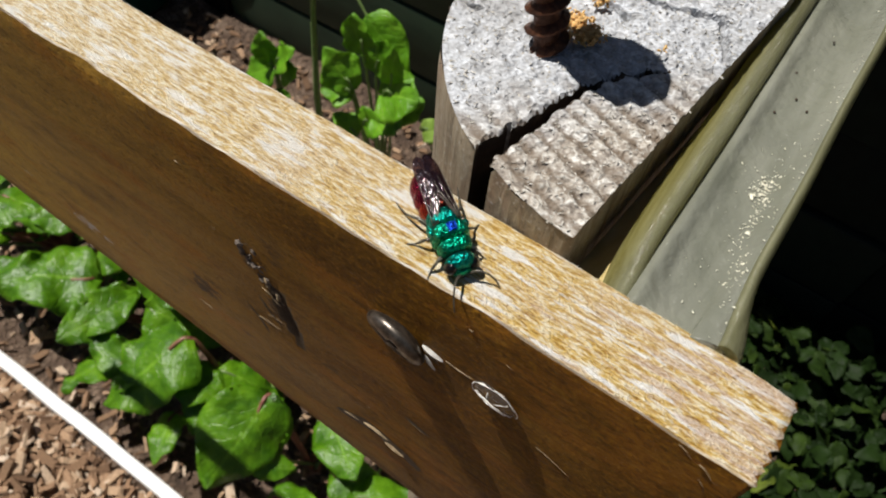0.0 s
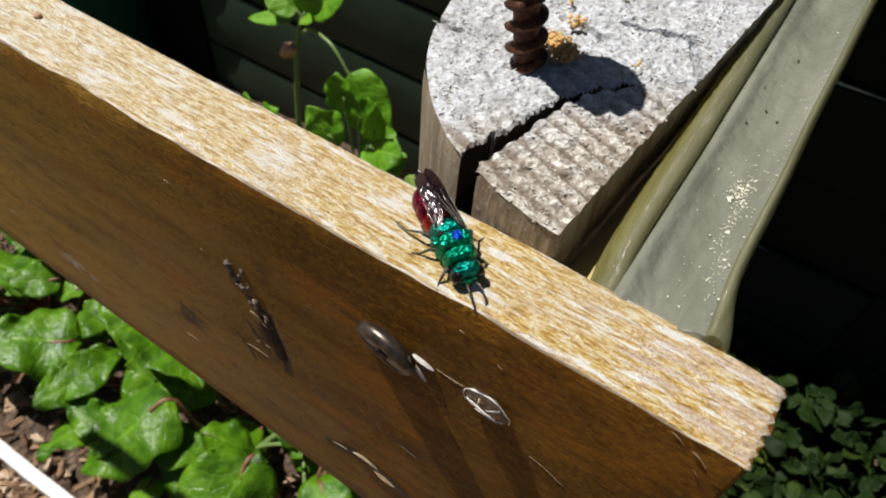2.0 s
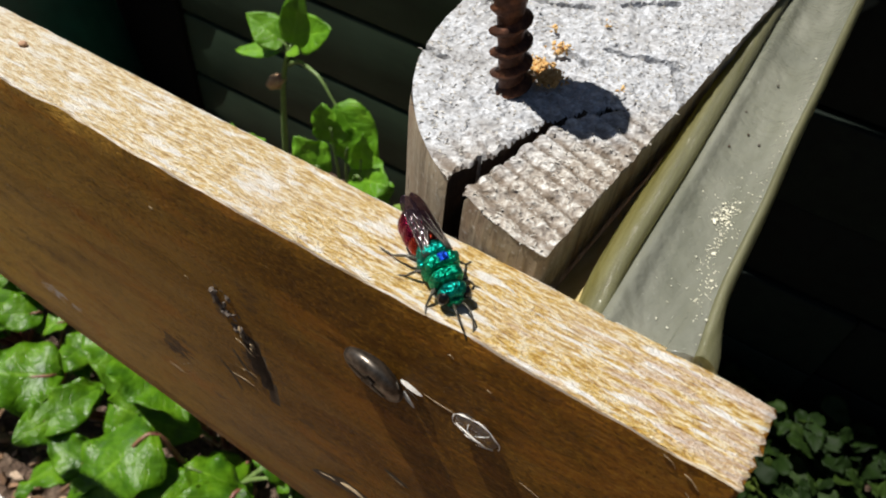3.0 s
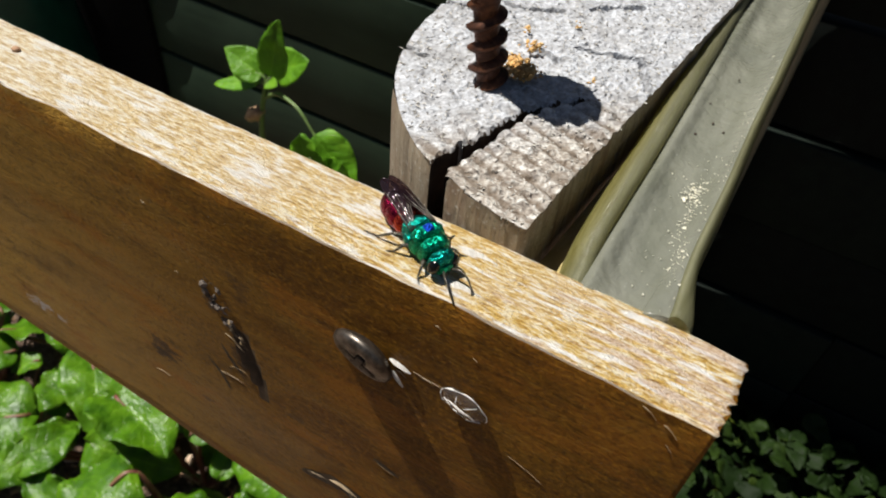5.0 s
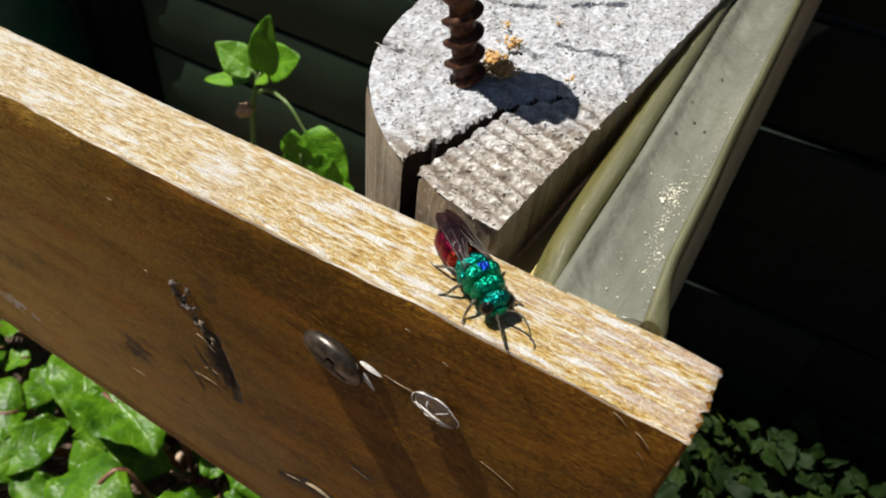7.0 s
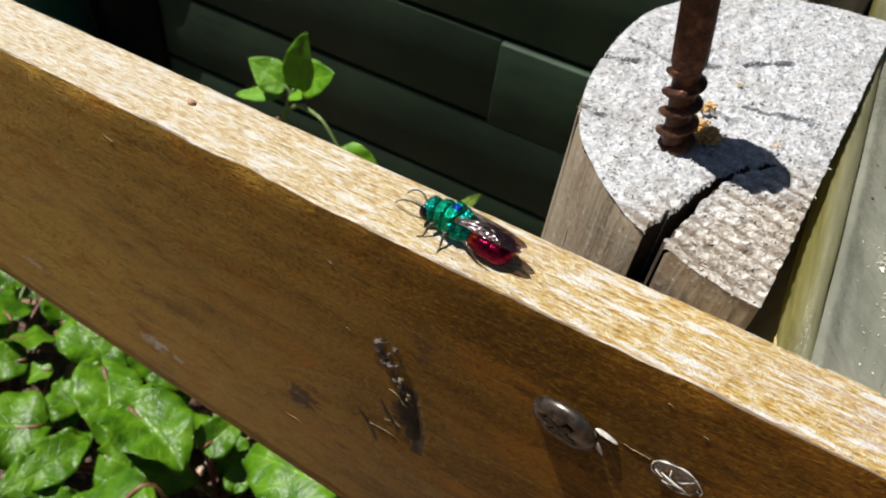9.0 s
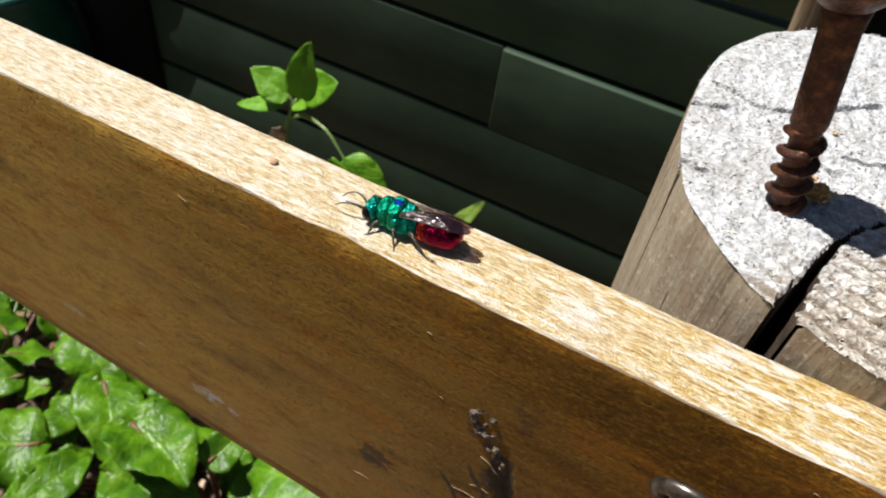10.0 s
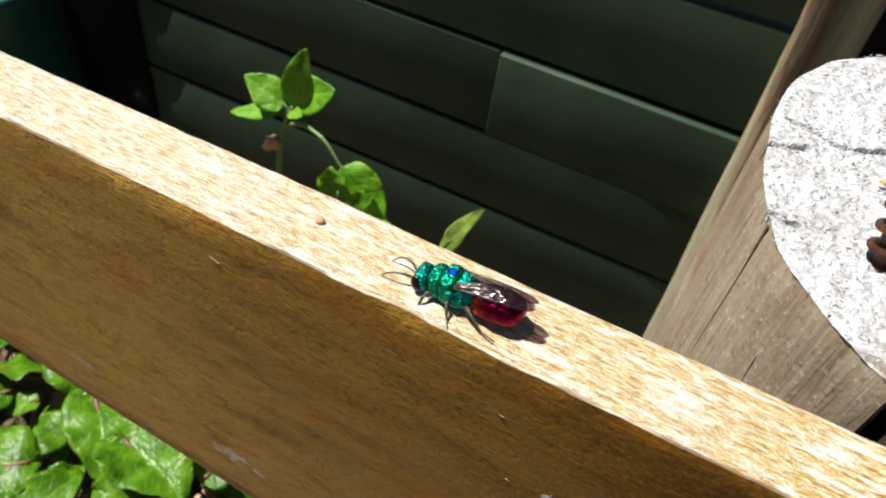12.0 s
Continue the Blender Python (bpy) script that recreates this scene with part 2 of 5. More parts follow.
def make_film_plastic():
    n = Nodes("milky_plastic")
    a, b = n.noise(160, 4), n.noise(1500, 3)
    smear = n.noise(1.0, 3, 0.5, n.mapped(420, 90, 420))
    wide = n.noise(45, 4, 0.6)
    col = n.ramp(smear, [(0.3, (0.25, 0.255, 0.19)), (0.7, (0.40, 0.40, 0.32))])
    col = n.mix(n.ramp(n.noise(1300, 4, 0.7), [(0.66, 0.0), (0.72, 0.7)]), col, (0.72, 0.71, 0.62))
    col = n.mix(n.ramp(wide, [(0.35, 0.4), (0.6, 0.0)]), col, (0.17, 0.18, 0.15))
    n.bump(n.math("ADD", n.math("ADD", a, n.math("MULTIPLY", wide, 2.0)), n.math("MULTIPLY", b, 0.15)), 0.45, 0.0018)
    return n.done(col, n.ramp(a, [(0.35, 0.10), (0.65, 0.26)]), 0.0, Transmission_Weight=0.4, IOR=1.5, Specular_IOR_Level=0.8)


def make_rim_plastic():
    n = Nodes("yellowed_plastic_rim")
    a = n.noise(1.0, 4, 0.5, n.mapped(900, 60, 900))
    col = n.ramp(a, [(0.3, (0.31, 0.27, 0.065)), (0.7, (0.56, 0.51, 0.21))])
    at = n.t.nodes.new("ShaderNodeSeparateXYZ")
    n.t.links.new(n.coord, at.inputs[0])
    # yellowed on the outer side of the roll only
    inner = n.ramp(n.math("ADD", n.math("MULTIPLY", at.outputs[0], 100.0), 1.0), [(0.40, 0.0), (0.53, 0.85)])
    col = n.mix(inner, col, n.ramp(a, [(0.3, (0.22, 0.22, 0.125)), (0.7, (0.38, 0.38, 0.25))]))
    ripple = n.noise(1.0, 2, 0.5, n.mapped(2200, 5200, 2200), 0.8)
    n.bump(n.math("ADD", n.math("MULTIPLY", a, 0.8), ripple), 0.9, 0.00017)
    m = n.done(col, 0.2, 0.0, IOR=1.5, Specular_IOR_Level=0.8)
    through_rim = n.t.nodes.new("ShaderNodeBsdfTranslucent")
    n.t.links.new(col, through_rim.inputs[0])
    both = n.t.nodes.new("ShaderNodeMixShader")
    both.inputs[0].default_value = 0.58
    n.t.links.new(n.p.outputs[0], both.inputs[1])
    n.t.links.new(through_rim.outputs[0], both.inputs[2])
    n.t.links.new(both.outputs[0], n.t.nodes["Material Output"].inputs[0])
    return m


def make_green_paint():
    n = Nodes("dark_green_fence_paint")
    grain = n.noise(1.0, 4, 0.6, n.mapped(20, 160, 120), 0.3)
    broad = n.noise(9, 4, 0.6)
    col = n.ramp(grain, [(0.3, (0.020, 0.040, 0.022)), (0.7, (0.040, 0.074, 0.042))])
    col = n.mix(n.ramp(broad, [(0.4, 0.0), (0.65, 0.7)]), col, (0.066, 0.112, 0.066))
    col = n.mix(n.math("MULTIPLY", n.random(), 0.5), col, (0.009, 0.016, 0.010))
    n.bump(grain, 0.2, 0.0006)
    return n.done(col, 0.55, 0.0, Specular_IOR_Level=0.3)


def make_fence_wood(name, dark, light):
    n = Nodes(name)
    grain = n.noise(1.0, 4, 0.6, n.mapped(500, 500, 40), 0.5)
    col = n.ramp(grain, [(0.3, dark), (0.68, light)])
    n.bump(grain, 0.5, 0.0008)
    return n.done(col, 0.75)


def make_matt_black():
    n = Nodes("matt_black_shade")
    a = n.noise(300, 4)
    n.bump(a, 0.3, 0.0008)
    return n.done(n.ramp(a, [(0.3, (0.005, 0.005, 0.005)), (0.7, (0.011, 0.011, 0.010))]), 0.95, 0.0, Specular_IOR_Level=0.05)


def make_soil():
    n = Nodes("garden_soil")
    a, b, c = n.noise(70, 6, 0.65), n.noise(420, 4, 0.6), n.cells(190)
    col = n.ramp(a, [(0.3, (0.075, 0.045, 0.028)), (0.5, (0.18, 0.115, 0.075)), (0.68, (0.33, 0.235, 0.165))])
    col = n.mix(n.ramp(b, [(0.4, 0.5), (0.58, 0.0)]), col, (0.05, 0.03, 0.02))
    n.bump(n.math("ADD", n.math("ADD", a, b), c), 1.0, 0.006)
    return n.done(col, 0.95)


def make_chip_wood():
    n = Nodes("bark_chip")
    a = n.noise(900, 4)
    col = n.ramp(n.island(), [(0.0, (0.13, 0.07, 0.035)), (0.4, (0.32, 0.19, 0.105)), (0.75, (0.50, 0.34, 0.21)), (1.0, (0.66, 0.53, 0.40))])
    col = n.mix(n.ramp(a, [(0.35, 0.5), (0.6, 0.0)]), col, (0.10, 0.055, 0.03))
    n.bump(a, 0.5, 0.0005)
    return n.done(col, 0.9)


def make_leaf(name, dark, mid, light, gloss=0.38, veined=True, shine=0.5):
    n = Nodes(name)
    a, b = n.noise(75, 4, 0.6), n.noise(500, 4, 0.6)
    col = n.ramp(a, [(0.3, dark), (0.52, mid), (0.75, light)])
    col = n.mix(n.math("MULTIPLY", n.random(), 0.22), col, dark)
    crinkle = n.noise(260, 3, 0.5)
    col = n.mix(n.ramp(crinkle, [(0.34, 0.25), (0.5, 0.0)]), col, dark)
    relief = n.math("ADD", n.math("ADD", a, crinkle), n.math("MULTIPLY", b, 0.3))
    if veined:
        # midrib and slanting side veins, from the blade's own coordinates
        uv = n.t.nodes.new("ShaderNodeSeparateXYZ")
        n.t.links.new(n.t.nodes["Texture Coordinate"].outputs["UV"], uv.inputs[0])
        off = n.math("ABSOLUTE", n.math("SUBTRACT", uv.outputs[1], 0.5))
        lane = n.math("ADD", n.math("MULTIPLY", n.math("SUBTRACT", uv.outputs[0], n.math("MULTIPLY", off, 0.64)), 6.5), n.math("MULTIPLY", n.noise(60, 3), 1.6))
        side = n.math("ABSOLUTE", n.math("SUBTRACT", n.math("FRACT", lane), 0.5))
        vein = n.math("MAXIMUM", n.ramp(off, [(0.012, 1.0), (0.035, 0.0)]), n.ramp(side, [(0.02, 0.65), (0.075, 0.0)]))
        col = n.mix(n.math("MULTIPLY", vein, n.ramp(a, [(0.35, 0.12), (0.65, 0.5)])), col, tuple(min(1.0, 1.25 * c + 0.02) for c in light))
        relief = n.math("SUBTRACT", relief, n.math("MULTIPLY", vein, 0.4))
    n.bump(relief, 0.35, 0.003)
    m = n.done(col, gloss, 0.0, Specular_IOR_Level=shine)
    out = n.t.nodes["Material Output"]
    through_leaf = n.t.nodes.new("ShaderNodeBsdfTranslucent")
    n.t.links.new(n.mix(0.6, col, (0.30, 0.46, 0.012)), through_leaf.inputs[0])
    both = n.t.nodes.new("ShaderNodeMixShader")
    both.inputs[0].default_value = 0.36
    n.t.links.new(n.p.outputs[0], both.inputs[1])
    n.t.links.new(through_leaf.outputs[0], both.inputs[2])
    n.t.links.new(both.outputs[0], out.inputs[0])
    return m


def make_shaded_weed_leaf():
    n = Nodes("shaded_weed_leaf")
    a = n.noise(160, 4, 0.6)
    # leaf tones lowered to carry the shade these weeds stand in
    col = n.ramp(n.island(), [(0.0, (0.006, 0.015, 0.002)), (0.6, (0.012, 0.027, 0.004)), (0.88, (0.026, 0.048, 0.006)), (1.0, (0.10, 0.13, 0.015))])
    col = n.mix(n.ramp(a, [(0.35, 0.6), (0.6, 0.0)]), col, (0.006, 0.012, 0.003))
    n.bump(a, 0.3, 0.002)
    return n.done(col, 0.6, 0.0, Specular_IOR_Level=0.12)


def make_plain(name, dark, light, scale, rough, metal=0.0, bump=0.3, depth=0.0003, **more):
    n = Nodes(name)
    a = n.noise(scale, 4, 0.6)
    n.bump(a, bump, depth)
    return n.done(n.ramp(a, [(0.32, dark), (0.68, light)]), rough, metal, **more)


def make_jewel(name, low, mid, high, pit=5200.0, rough=0.36, relief=0.00013):
    """Pitted metallic cuticle."""
    n = Nodes(name)
    pits, tone = n.cells(pit), n.noise(2600, 4, 0.7)
    col = n.ramp(tone, [(0.34, low), (0.5, mid), (0.66, high)])
    col = n.mix(n.ramp(pits, [(0.0, 0.5), (0.35, 0.0)]), col, tuple(0.3 * c for c in low))
    n.bump(n.math("ADD", pits, n.math("MULTIPLY", tone, 0.8)), 0.9, relief)
    return n.done(col, rough, 1.0)


def make_wing():
    """A thin smoky membrane: mostly clear, with a crumpled gloss."""
    n = Nodes("smoky_wing")
    a = n.noise(1.0, 4, 0.65, n.mapped(1700, 5200, 2600), 1.5)
    tone = n.noise(700, 3)
    crease = n.noise(1.0, 1, 0.4, n.mapped(1500, 3800, 2400), 0.8)
    n.bump(crease, 1.0, 0.00009)
    m = n.done(n.ramp(a, [(0.35, (0.008, 0.004, 0.005)), (0.65, (0.026, 0.012, 0.016))]), 0.13, 0.0, Specular_IOR_Level=1.0, Specular_Tint=(1.0, 0.92, 0.98, 1))
    clear = n.t.nodes.new("ShaderNodeBsdfTransparent")
    n.put(clear.inputs[0], n.ramp(tone, [(0.35, (0.52, 0.38, 0.37)), (0.65, (0.80, 0.68, 0.66))]))
    both = n.t.nodes.new("ShaderNodeMixShader")
    n.put(both.inputs[0], n.ramp(a, [(0.40, 0.60), (0.60, 0.40)]))
    n.t.links.new(clear.outputs[0], both.inputs[1])
    n.t.links.new(n.p.outputs[0], both.inputs[2])
    n.t.links.new(both.outputs[0], n.t.nodes["Material Output"].inputs[0])
    return m


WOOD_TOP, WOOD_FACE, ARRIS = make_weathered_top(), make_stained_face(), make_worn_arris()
END_GRAIN, POST_SIDE = make_grey_end_grain(), make_post_side()
RUST, STEEL = make_rust(), make_screw_steel()
PLASTIC, RIM = make_film_plastic(), make_rim_plastic()
GREEN_PAINT = make_green_paint()
# deep shade on the right-hand slats, put into a near-black green
GREEN_SHADED = make_plain("green_paint_shaded", (0.002, 0.003, 0.002), (0.005, 0.008, 0.006), 120, 0.7, Specular_IOR_Level=0.2)
FENCE_GREY = make_fence_wood("weathered_fence_post_wood", (0.12, 0.072, 0.038), (0.37, 0.275, 0.17))
FENCE_PALE = make_fence_wood("pale_fence_board_wood", (0.28, 0.25, 0.15), (0.44, 0.39, 0.26))
# weaker painted shade, for the right-hand boards that stand proud
GREEN_HALF_SHADED = make_plain("green_paint_half_shaded", (0.004, 0.007, 0.005), (0.008, 0.014, 0.009), 120, 0.7, Specular_IOR_Level=0.2)
BLACK_SHADE = make_matt_black()
SOIL, CHIP = make_soil(), make_chip_wood()
LEAF = make_leaf("beet_leaf", (0.034, 0.115, 0.004), (0.110, 0.270, 0.007), (0.21, 0.41, 0.016), 0.36, True, 0.5)
LEAF_FAR = make_leaf("tall_plant_leaf", (0.08, 0.23, 0.008), (0.17, 0.42, 0.014), (0.28, 0.54, 0.03), 0.42)
LEAF_PALE = make_leaf("pale_sprout_leaf", (0.20, 0.33, 0.04), (0.32, 0.48, 0.09), (0.44, 0.60, 0.16), 0.45)
LEAF_LOW_SHADED = make_shaded_weed_leaf()
STEM = make_plain("leaf_stem", (0.10, 0.17, 0.04), (0.20, 0.28, 0.09), 300, 0.45)
STEM_RED = make_plain("reddish_leaf_stem", (0.16, 0.03, 0.03), (0.22, 0.12, 0.06), 300, 0.45)
DRY = make_plain("withered_bud", (0.34, 0.17, 0.09), (0.66, 0.44, 0.27), 400, 0.8)
EDGING = make_plain("white_edging_plastic", (0.66, 0.65, 0.62), (0.80, 0.79, 0.76), 90, 0.45, 0.0, 0.2, 0.0006)
TEAL = make_plain("teal_plastic", (0.006, 0.060, 0.050), (0.012, 0.095, 0.078), 60, 0.4)
SAWDUST = make_plain("orange_sawdust", (0.60, 0.30, 0.08), (0.88, 0.62, 0.27), 2500, 0.85, 0.0, 0.8)
SAWDUST_PALE = make_plain("pale_fleck", (0.62, 0.58, 0.42), (0.85, 0.82, 0.68), 2500, 0.5)
POST_FIBRE = make_plain("greyed_wood_fibre", (0.30, 0.27, 0.22), (0.66, 0.63, 0.58), 1500, 0.7)
FIBRE = make_plain("pale_wood_fibre", (0.55, 0.50, 0.43), (0.82, 0.79, 0.74), 1500, 0.7)
# dark grit, and the painted shade of slits, cracks and screw slots
DARK_GRIT_SHADE = make_plain("dark_grit_and_recess_shade", (0.025, 0.016, 0.010), (0.07, 0.045, 0.025), 900, 0.5, 0.0, 0.7)
TAN_FIBRE = make_plain("tan_wood_fibre", (0.20, 0.13, 0.06), (0.42, 0.32, 0.20), 1500, 0.7)
KNOT = make_plain("crumbled_knot_wood", (0.018, 0.012, 0.008), (0.26, 0.21, 0.17), 1500, 0.7, 0.0, 0.9)
CRACK_SHADE = make_plain("dark_split_wood_shade", (0.022, 0.014, 0.009), (0.075, 0.048, 0.028), 500, 0.8, 0.0, 0.6)
GAP_FILL = make_plain("pale_yellow_gap_fill", (0.42, 0.32, 0.12), (0.62, 0.50, 0.24), 260, 0.6)
RESIN = make_plain("clear_resin", (0.9, 0.86, 0.8), (0.95, 0.93, 0.9), 700, 0.06, 0.0, 0.4, 0.0004, Transmission_Weight=0.95, IOR=1.48)
JEWEL_GREEN = make_jewel("emerald_cuticle", (0.001, 0.10, 0.050), (0.003, 0.30, 0.165), (0.02, 0.58, 0.36), 4600)
JEWEL_TEAL = make_jewel("teal_cuticle", (0.001, 0.09, 0.075), (0.003, 0.26, 0.20), (0.02, 0.50, 0.41), 4600)
JEWEL_BLUE = make_jewel("blue_cuticle", (0.004, 0.018, 0.20), (0.008, 0.045, 0.38), (0.015, 0.10, 0.60))
JEWEL_RED = make_jewel("ruby_cuticle", (0.075, 0.0015, 0.012), (0.19, 0.004, 0.030), (0.34, 0.014, 0.062), 12000, 0.26, 0.00003)
JEWEL_ORANGE = make_jewel("copper_cuticle", (0.20, 0.010, 0.012), (0.42, 0.035, 0.022), (0.60, 0.10, 0.04), 12000, 0.26, 0.00003)
EYE = make_plain("black_compound_eye", (0.003, 0.003, 0.003), (0.005, 0.005, 0.005), 20000, 0.16, 0.0, 0.05, Specular_IOR_Level=0.4)
LEG = make_plain("dark_leg_cuticle", (0.025, 0.022, 0.016), (0.13, 0.115, 0.085), 5000, 0.3, 0.25)
WING = make_wing()

# ---- building helpers ----
CM = 0.01


def place(x, y, z):
    return Vector((x * CM, y * CM, z * CM + TOP))


def thing(name, at, label, category, group=""):
    ob = new(name)
    ob.empty_display_size = 0.01
    ob.matrix_world = Matrix.Translation(place(*at))
    return tagged(ob, label, category, group)


def mesh_of(bm, name, mats, smooth=True):
    me = bpy.data.meshes.new(name)
    bm.normal_update()
    bm.to_mesh(me)
    bm.free()
    for m in mats if isinstance(mats, (list, tuple)) else (mats,):
        me.materials.append(m)
    if smooth:
        me.polygons.foreach_set("use_smooth", [True] * len(me.polygons))
    return me


def part(name, bm, mats, parent, label="", smooth=True):
    """Links a bmesh, in centimetres from its thing's origin, as one mesh under a thing or a part."""
    bmesh.ops.scale(bm, vec=(CM, CM, CM), verts=bm.verts)
    ob = new(name, mesh_of(bm, name, mats, smooth))
    ob.parent = parent
    return tagged(ob, label)


def structure(name, bm, mats, label, category, at=(0, 0, 0), smooth=True):
    bmesh.ops.scale(bm, vec=(CM, CM, CM), verts=bm.verts)
    ob = new(name, mesh_of(bm, name, mats, smooth))
    ob.matrix_world = Matrix.Translation(place(*at))
    return tagged(ob, label, category, kind="structure")


def tube(bm, points, radii, sides=8, caps=True):
    """A tapered tube along a line of points."""
    pts = [Vector(p) for p in points]
    rings, side = [], None
    for i, p in enumerate(pts):
        way = (pts[min(i + 1, len(pts) - 1)] - pts[max(i - 1, 0)]).normalized()
        if side is None:
            side = way.orthogonal().normalized()
        side = (side - way * side.dot(way)).normalized()
        up = way.cross(side)
        r = radii[i] if isinstance(radii, (list, tuple)) else radii
        rings.append([bm.verts.new(p + r * (math.cos(a) * side + math.sin(a) * up)) for a in (2 * math.pi * k / sides for k in range(sides))])
    for a, b in zip(rings, rings[1:]):
        for k in range(sides):
            bm.faces.new((a[k], a[(k + 1) % sides], b[(k + 1) % sides], b[k]))
    if caps:
        bm.faces.new(rings[0][::-1])
        bm.faces.new(rings[-1])
    return bm


def smooth_line(points, n=6):
    """Points of a soft curve through the given ones."""
    pts = [Vector(p) for p in points]
    out = []
    for i in range(len(pts) - 1):
        p0, p1, p2, p3 = pts[max(i - 1, 0)], pts[i], pts[i + 1], pts[min(i + 2, len(pts) - 1)]
        for k in range(n):
            t = k / n
            out.append(0.5 * (2 * p1 + (p2 - p0) * t + (2 * p0 - 5 * p1 + 4 * p2 - p3) * t * t + (3 * p1 - p0 - 3 * p2 + p3) * t ** 3))
    return out + [pts[-1]]


def blob(bm, at, radii, rot=(0, 0, 0), u=20, v=12, rough=0.0):
    m = Matrix.Translation(at) @ Euler([radians(a) for a in rot]).to_matrix().to_4x4() @ Matrix.Diagonal((*radii, 1))
    made = bmesh.ops.create_uvsphere(bm, u_segments=u, v_segments=v, radius=1, matrix=m)["verts"]
    if rough:
        for w in made:
            w.co += rough * noise.noise_vector(w.co * (2.5 / max(radii)))
    return bm


def box(bm, lo, hi, bevel=0.0, cuts=0):
    m = Matrix.Translation([(a + b) / 2 for a, b in zip(lo, hi)]) @ Matrix.Diagonal([*(b - a for a, b in zip(lo, hi)), 1])
    made = bmesh.ops.create_cube(bm, size=1, matrix=m)["verts"]
    if bevel:
        edges = {e for w in made for e in w.link_edges}
        bmesh.ops.bevel(bm, geom=list(edges), offset=bevel, segments=2, affect="EDGES", profile=0.6)
    return bm


def sheet(bm, nu, nv, at, mat_of=None, keep=None):
    """A grid of quads; at(i, j) gives each corner. Returns the rows of corners."""
    rows = [[bm.verts.new(at(i, j)) for j in range(nv + 1)] for i in range(nu + 1)]
    for i in range(nu):
        for j in range(nv):
            if keep is None or keep(i, j):
                f = bm.faces.new((rows[i][j], rows[i + 1][j], rows[i + 1][j + 1], rows[i][j + 1]))
                if mat_of:
                    f.material_index = mat_of(i, j)
    return rows


def fbm(x, y, z, octaves=4):
    return noise.fractal((x, y, z), 1.0, 2.0, octaves)


# ---- ground ----
def build_ground():
    bm = bmesh.new()
    xs = [-4000, -1200, -400, -180, -90] + [-70 + 1.0 * k for k in range(116)] + [70, 160, 400, 1200, 4000]
    ys = [-4000, -1200, -400, -120, -50] + [-25 + 1.0 * k for k in range(70)] + [70, 160, 400, 1200, 4000]

    def at(i, j):
        x, y = xs[i], ys[j]
        near = 1.0 if -75 < x < 50 and -30 < y < 50 else 0.0
        return (x, y, near * (0.9 * fbm(x * 0.13, y * 0.13, 3.1) + 0.5 * fbm(x * 0.5, y * 0.5, 8.2)) - 0.6)

    sheet(bm, len(xs) - 1, len(ys) - 1, at)
    structure("ground", bm, SOIL, "brown crumbly garden soil under the leaves", "soil", (0, 0, -100 * TOP))


def build_edging():
    bm = bmesh.new()
    prof = [(-2.22, -3.0), (-2.22, -0.12), (-2.12, 0.0), (-1.50, 0.0), (-1.40, -0.08), (-1.40, -3.0)]
    n = 60
    rows = []
    for i in range(n + 1):
        x = -75 + 130 * i / n
        w = 0.12 * math.sin(x * 0.21) + 0.05 * math.sin(x * 0.9)
        rows.append([bm.verts.new((x, y + 0.2 + 0.008 * (x + 27) + w * 0.5, z + w * 0.4)) for y, z in prof])
    for a, b in zip(rows, rows[1:]):
        for k in range(len(prof) - 1):
            bm.faces.new((a[k], b[k], b[k + 1], a[k + 1]))
    bm.faces.new(rows[0])
    bm.faces.new(rows[-1][::-1])
    structure("garden_edging", bm, EDGING, "white plastic garden edging strip set in the soil", "edging", (0, 0, -40.5), smooth=False)


def build_chips():
    """Bark chips in front of the edging, and a thinner litter behind it."""
    rng = random.Random(4)
    verts, faces = [], []

    def chip(x, y, z, l, w, h):
        m = Euler((rng.uniform(-0.5, 0.5), rng.uniform(-0.5, 0.5), rng.uniform(0, 6.28))).to_matrix()
        base = len(verts)
        for sx, sy, sz in ((-1, -1, -1), (1, -0.6, -1), (0.8, 1, -1), (-0.9, 0.7, -1), (-0.9, -0.8, 1), (0.8, -0.5, 1), (0.7, 0.8, 1), (-1, 0.6, 1)):
            v = m @ Vector((sx * l * rng.uniform(0.7, 1.1), sy * w * rng.uniform(0.7, 1.1), sz * h))
            verts.append(((x + v.x) * CM, (y + v.y) * CM, (z + v.z) * CM))
        for f in ((3, 2, 1, 0), (4, 5, 6, 7), (0, 1, 5, 4), (1, 2, 6, 5), (2, 3, 7, 6), (3, 0, 4, 7)):
            faces.append(tuple(base + k for k in f))

    for _ in range(4200):
        l = rng.uniform(0.25, 0.95)
        off = 14 * rng.random() ** 1.3
        chip(rng.uniform(-55, 0), -2.55 - off, rng.uniform(-0.5, min(0.9, 0.3 * off)), l, l * rng.uniform(0.2, 0.5), rng.uniform(0.05, 0.16))
    for _ in range(1500):
        l = rng.uniform(0.15, 0.8)
        chip(rng.uniform(-55, -3), rng.uniform(-1, 34), rng.uniform(-0.4, 0.35), l, l * rng.uniform(0.2, 0.6), rng.uniform(0.05, 0.15))
    me = bpy.data.meshes.new("bark_chips")
    me.from_pydata(verts, [], faces)
    me.materials.append(CHIP)
    ob = new("bark_chips", me)
    ob.location = place(0, 0, -100 * TOP)
    tagged(ob, "brown bark chips and dry litter lying on the soil", "bark chips", kind="stuff")


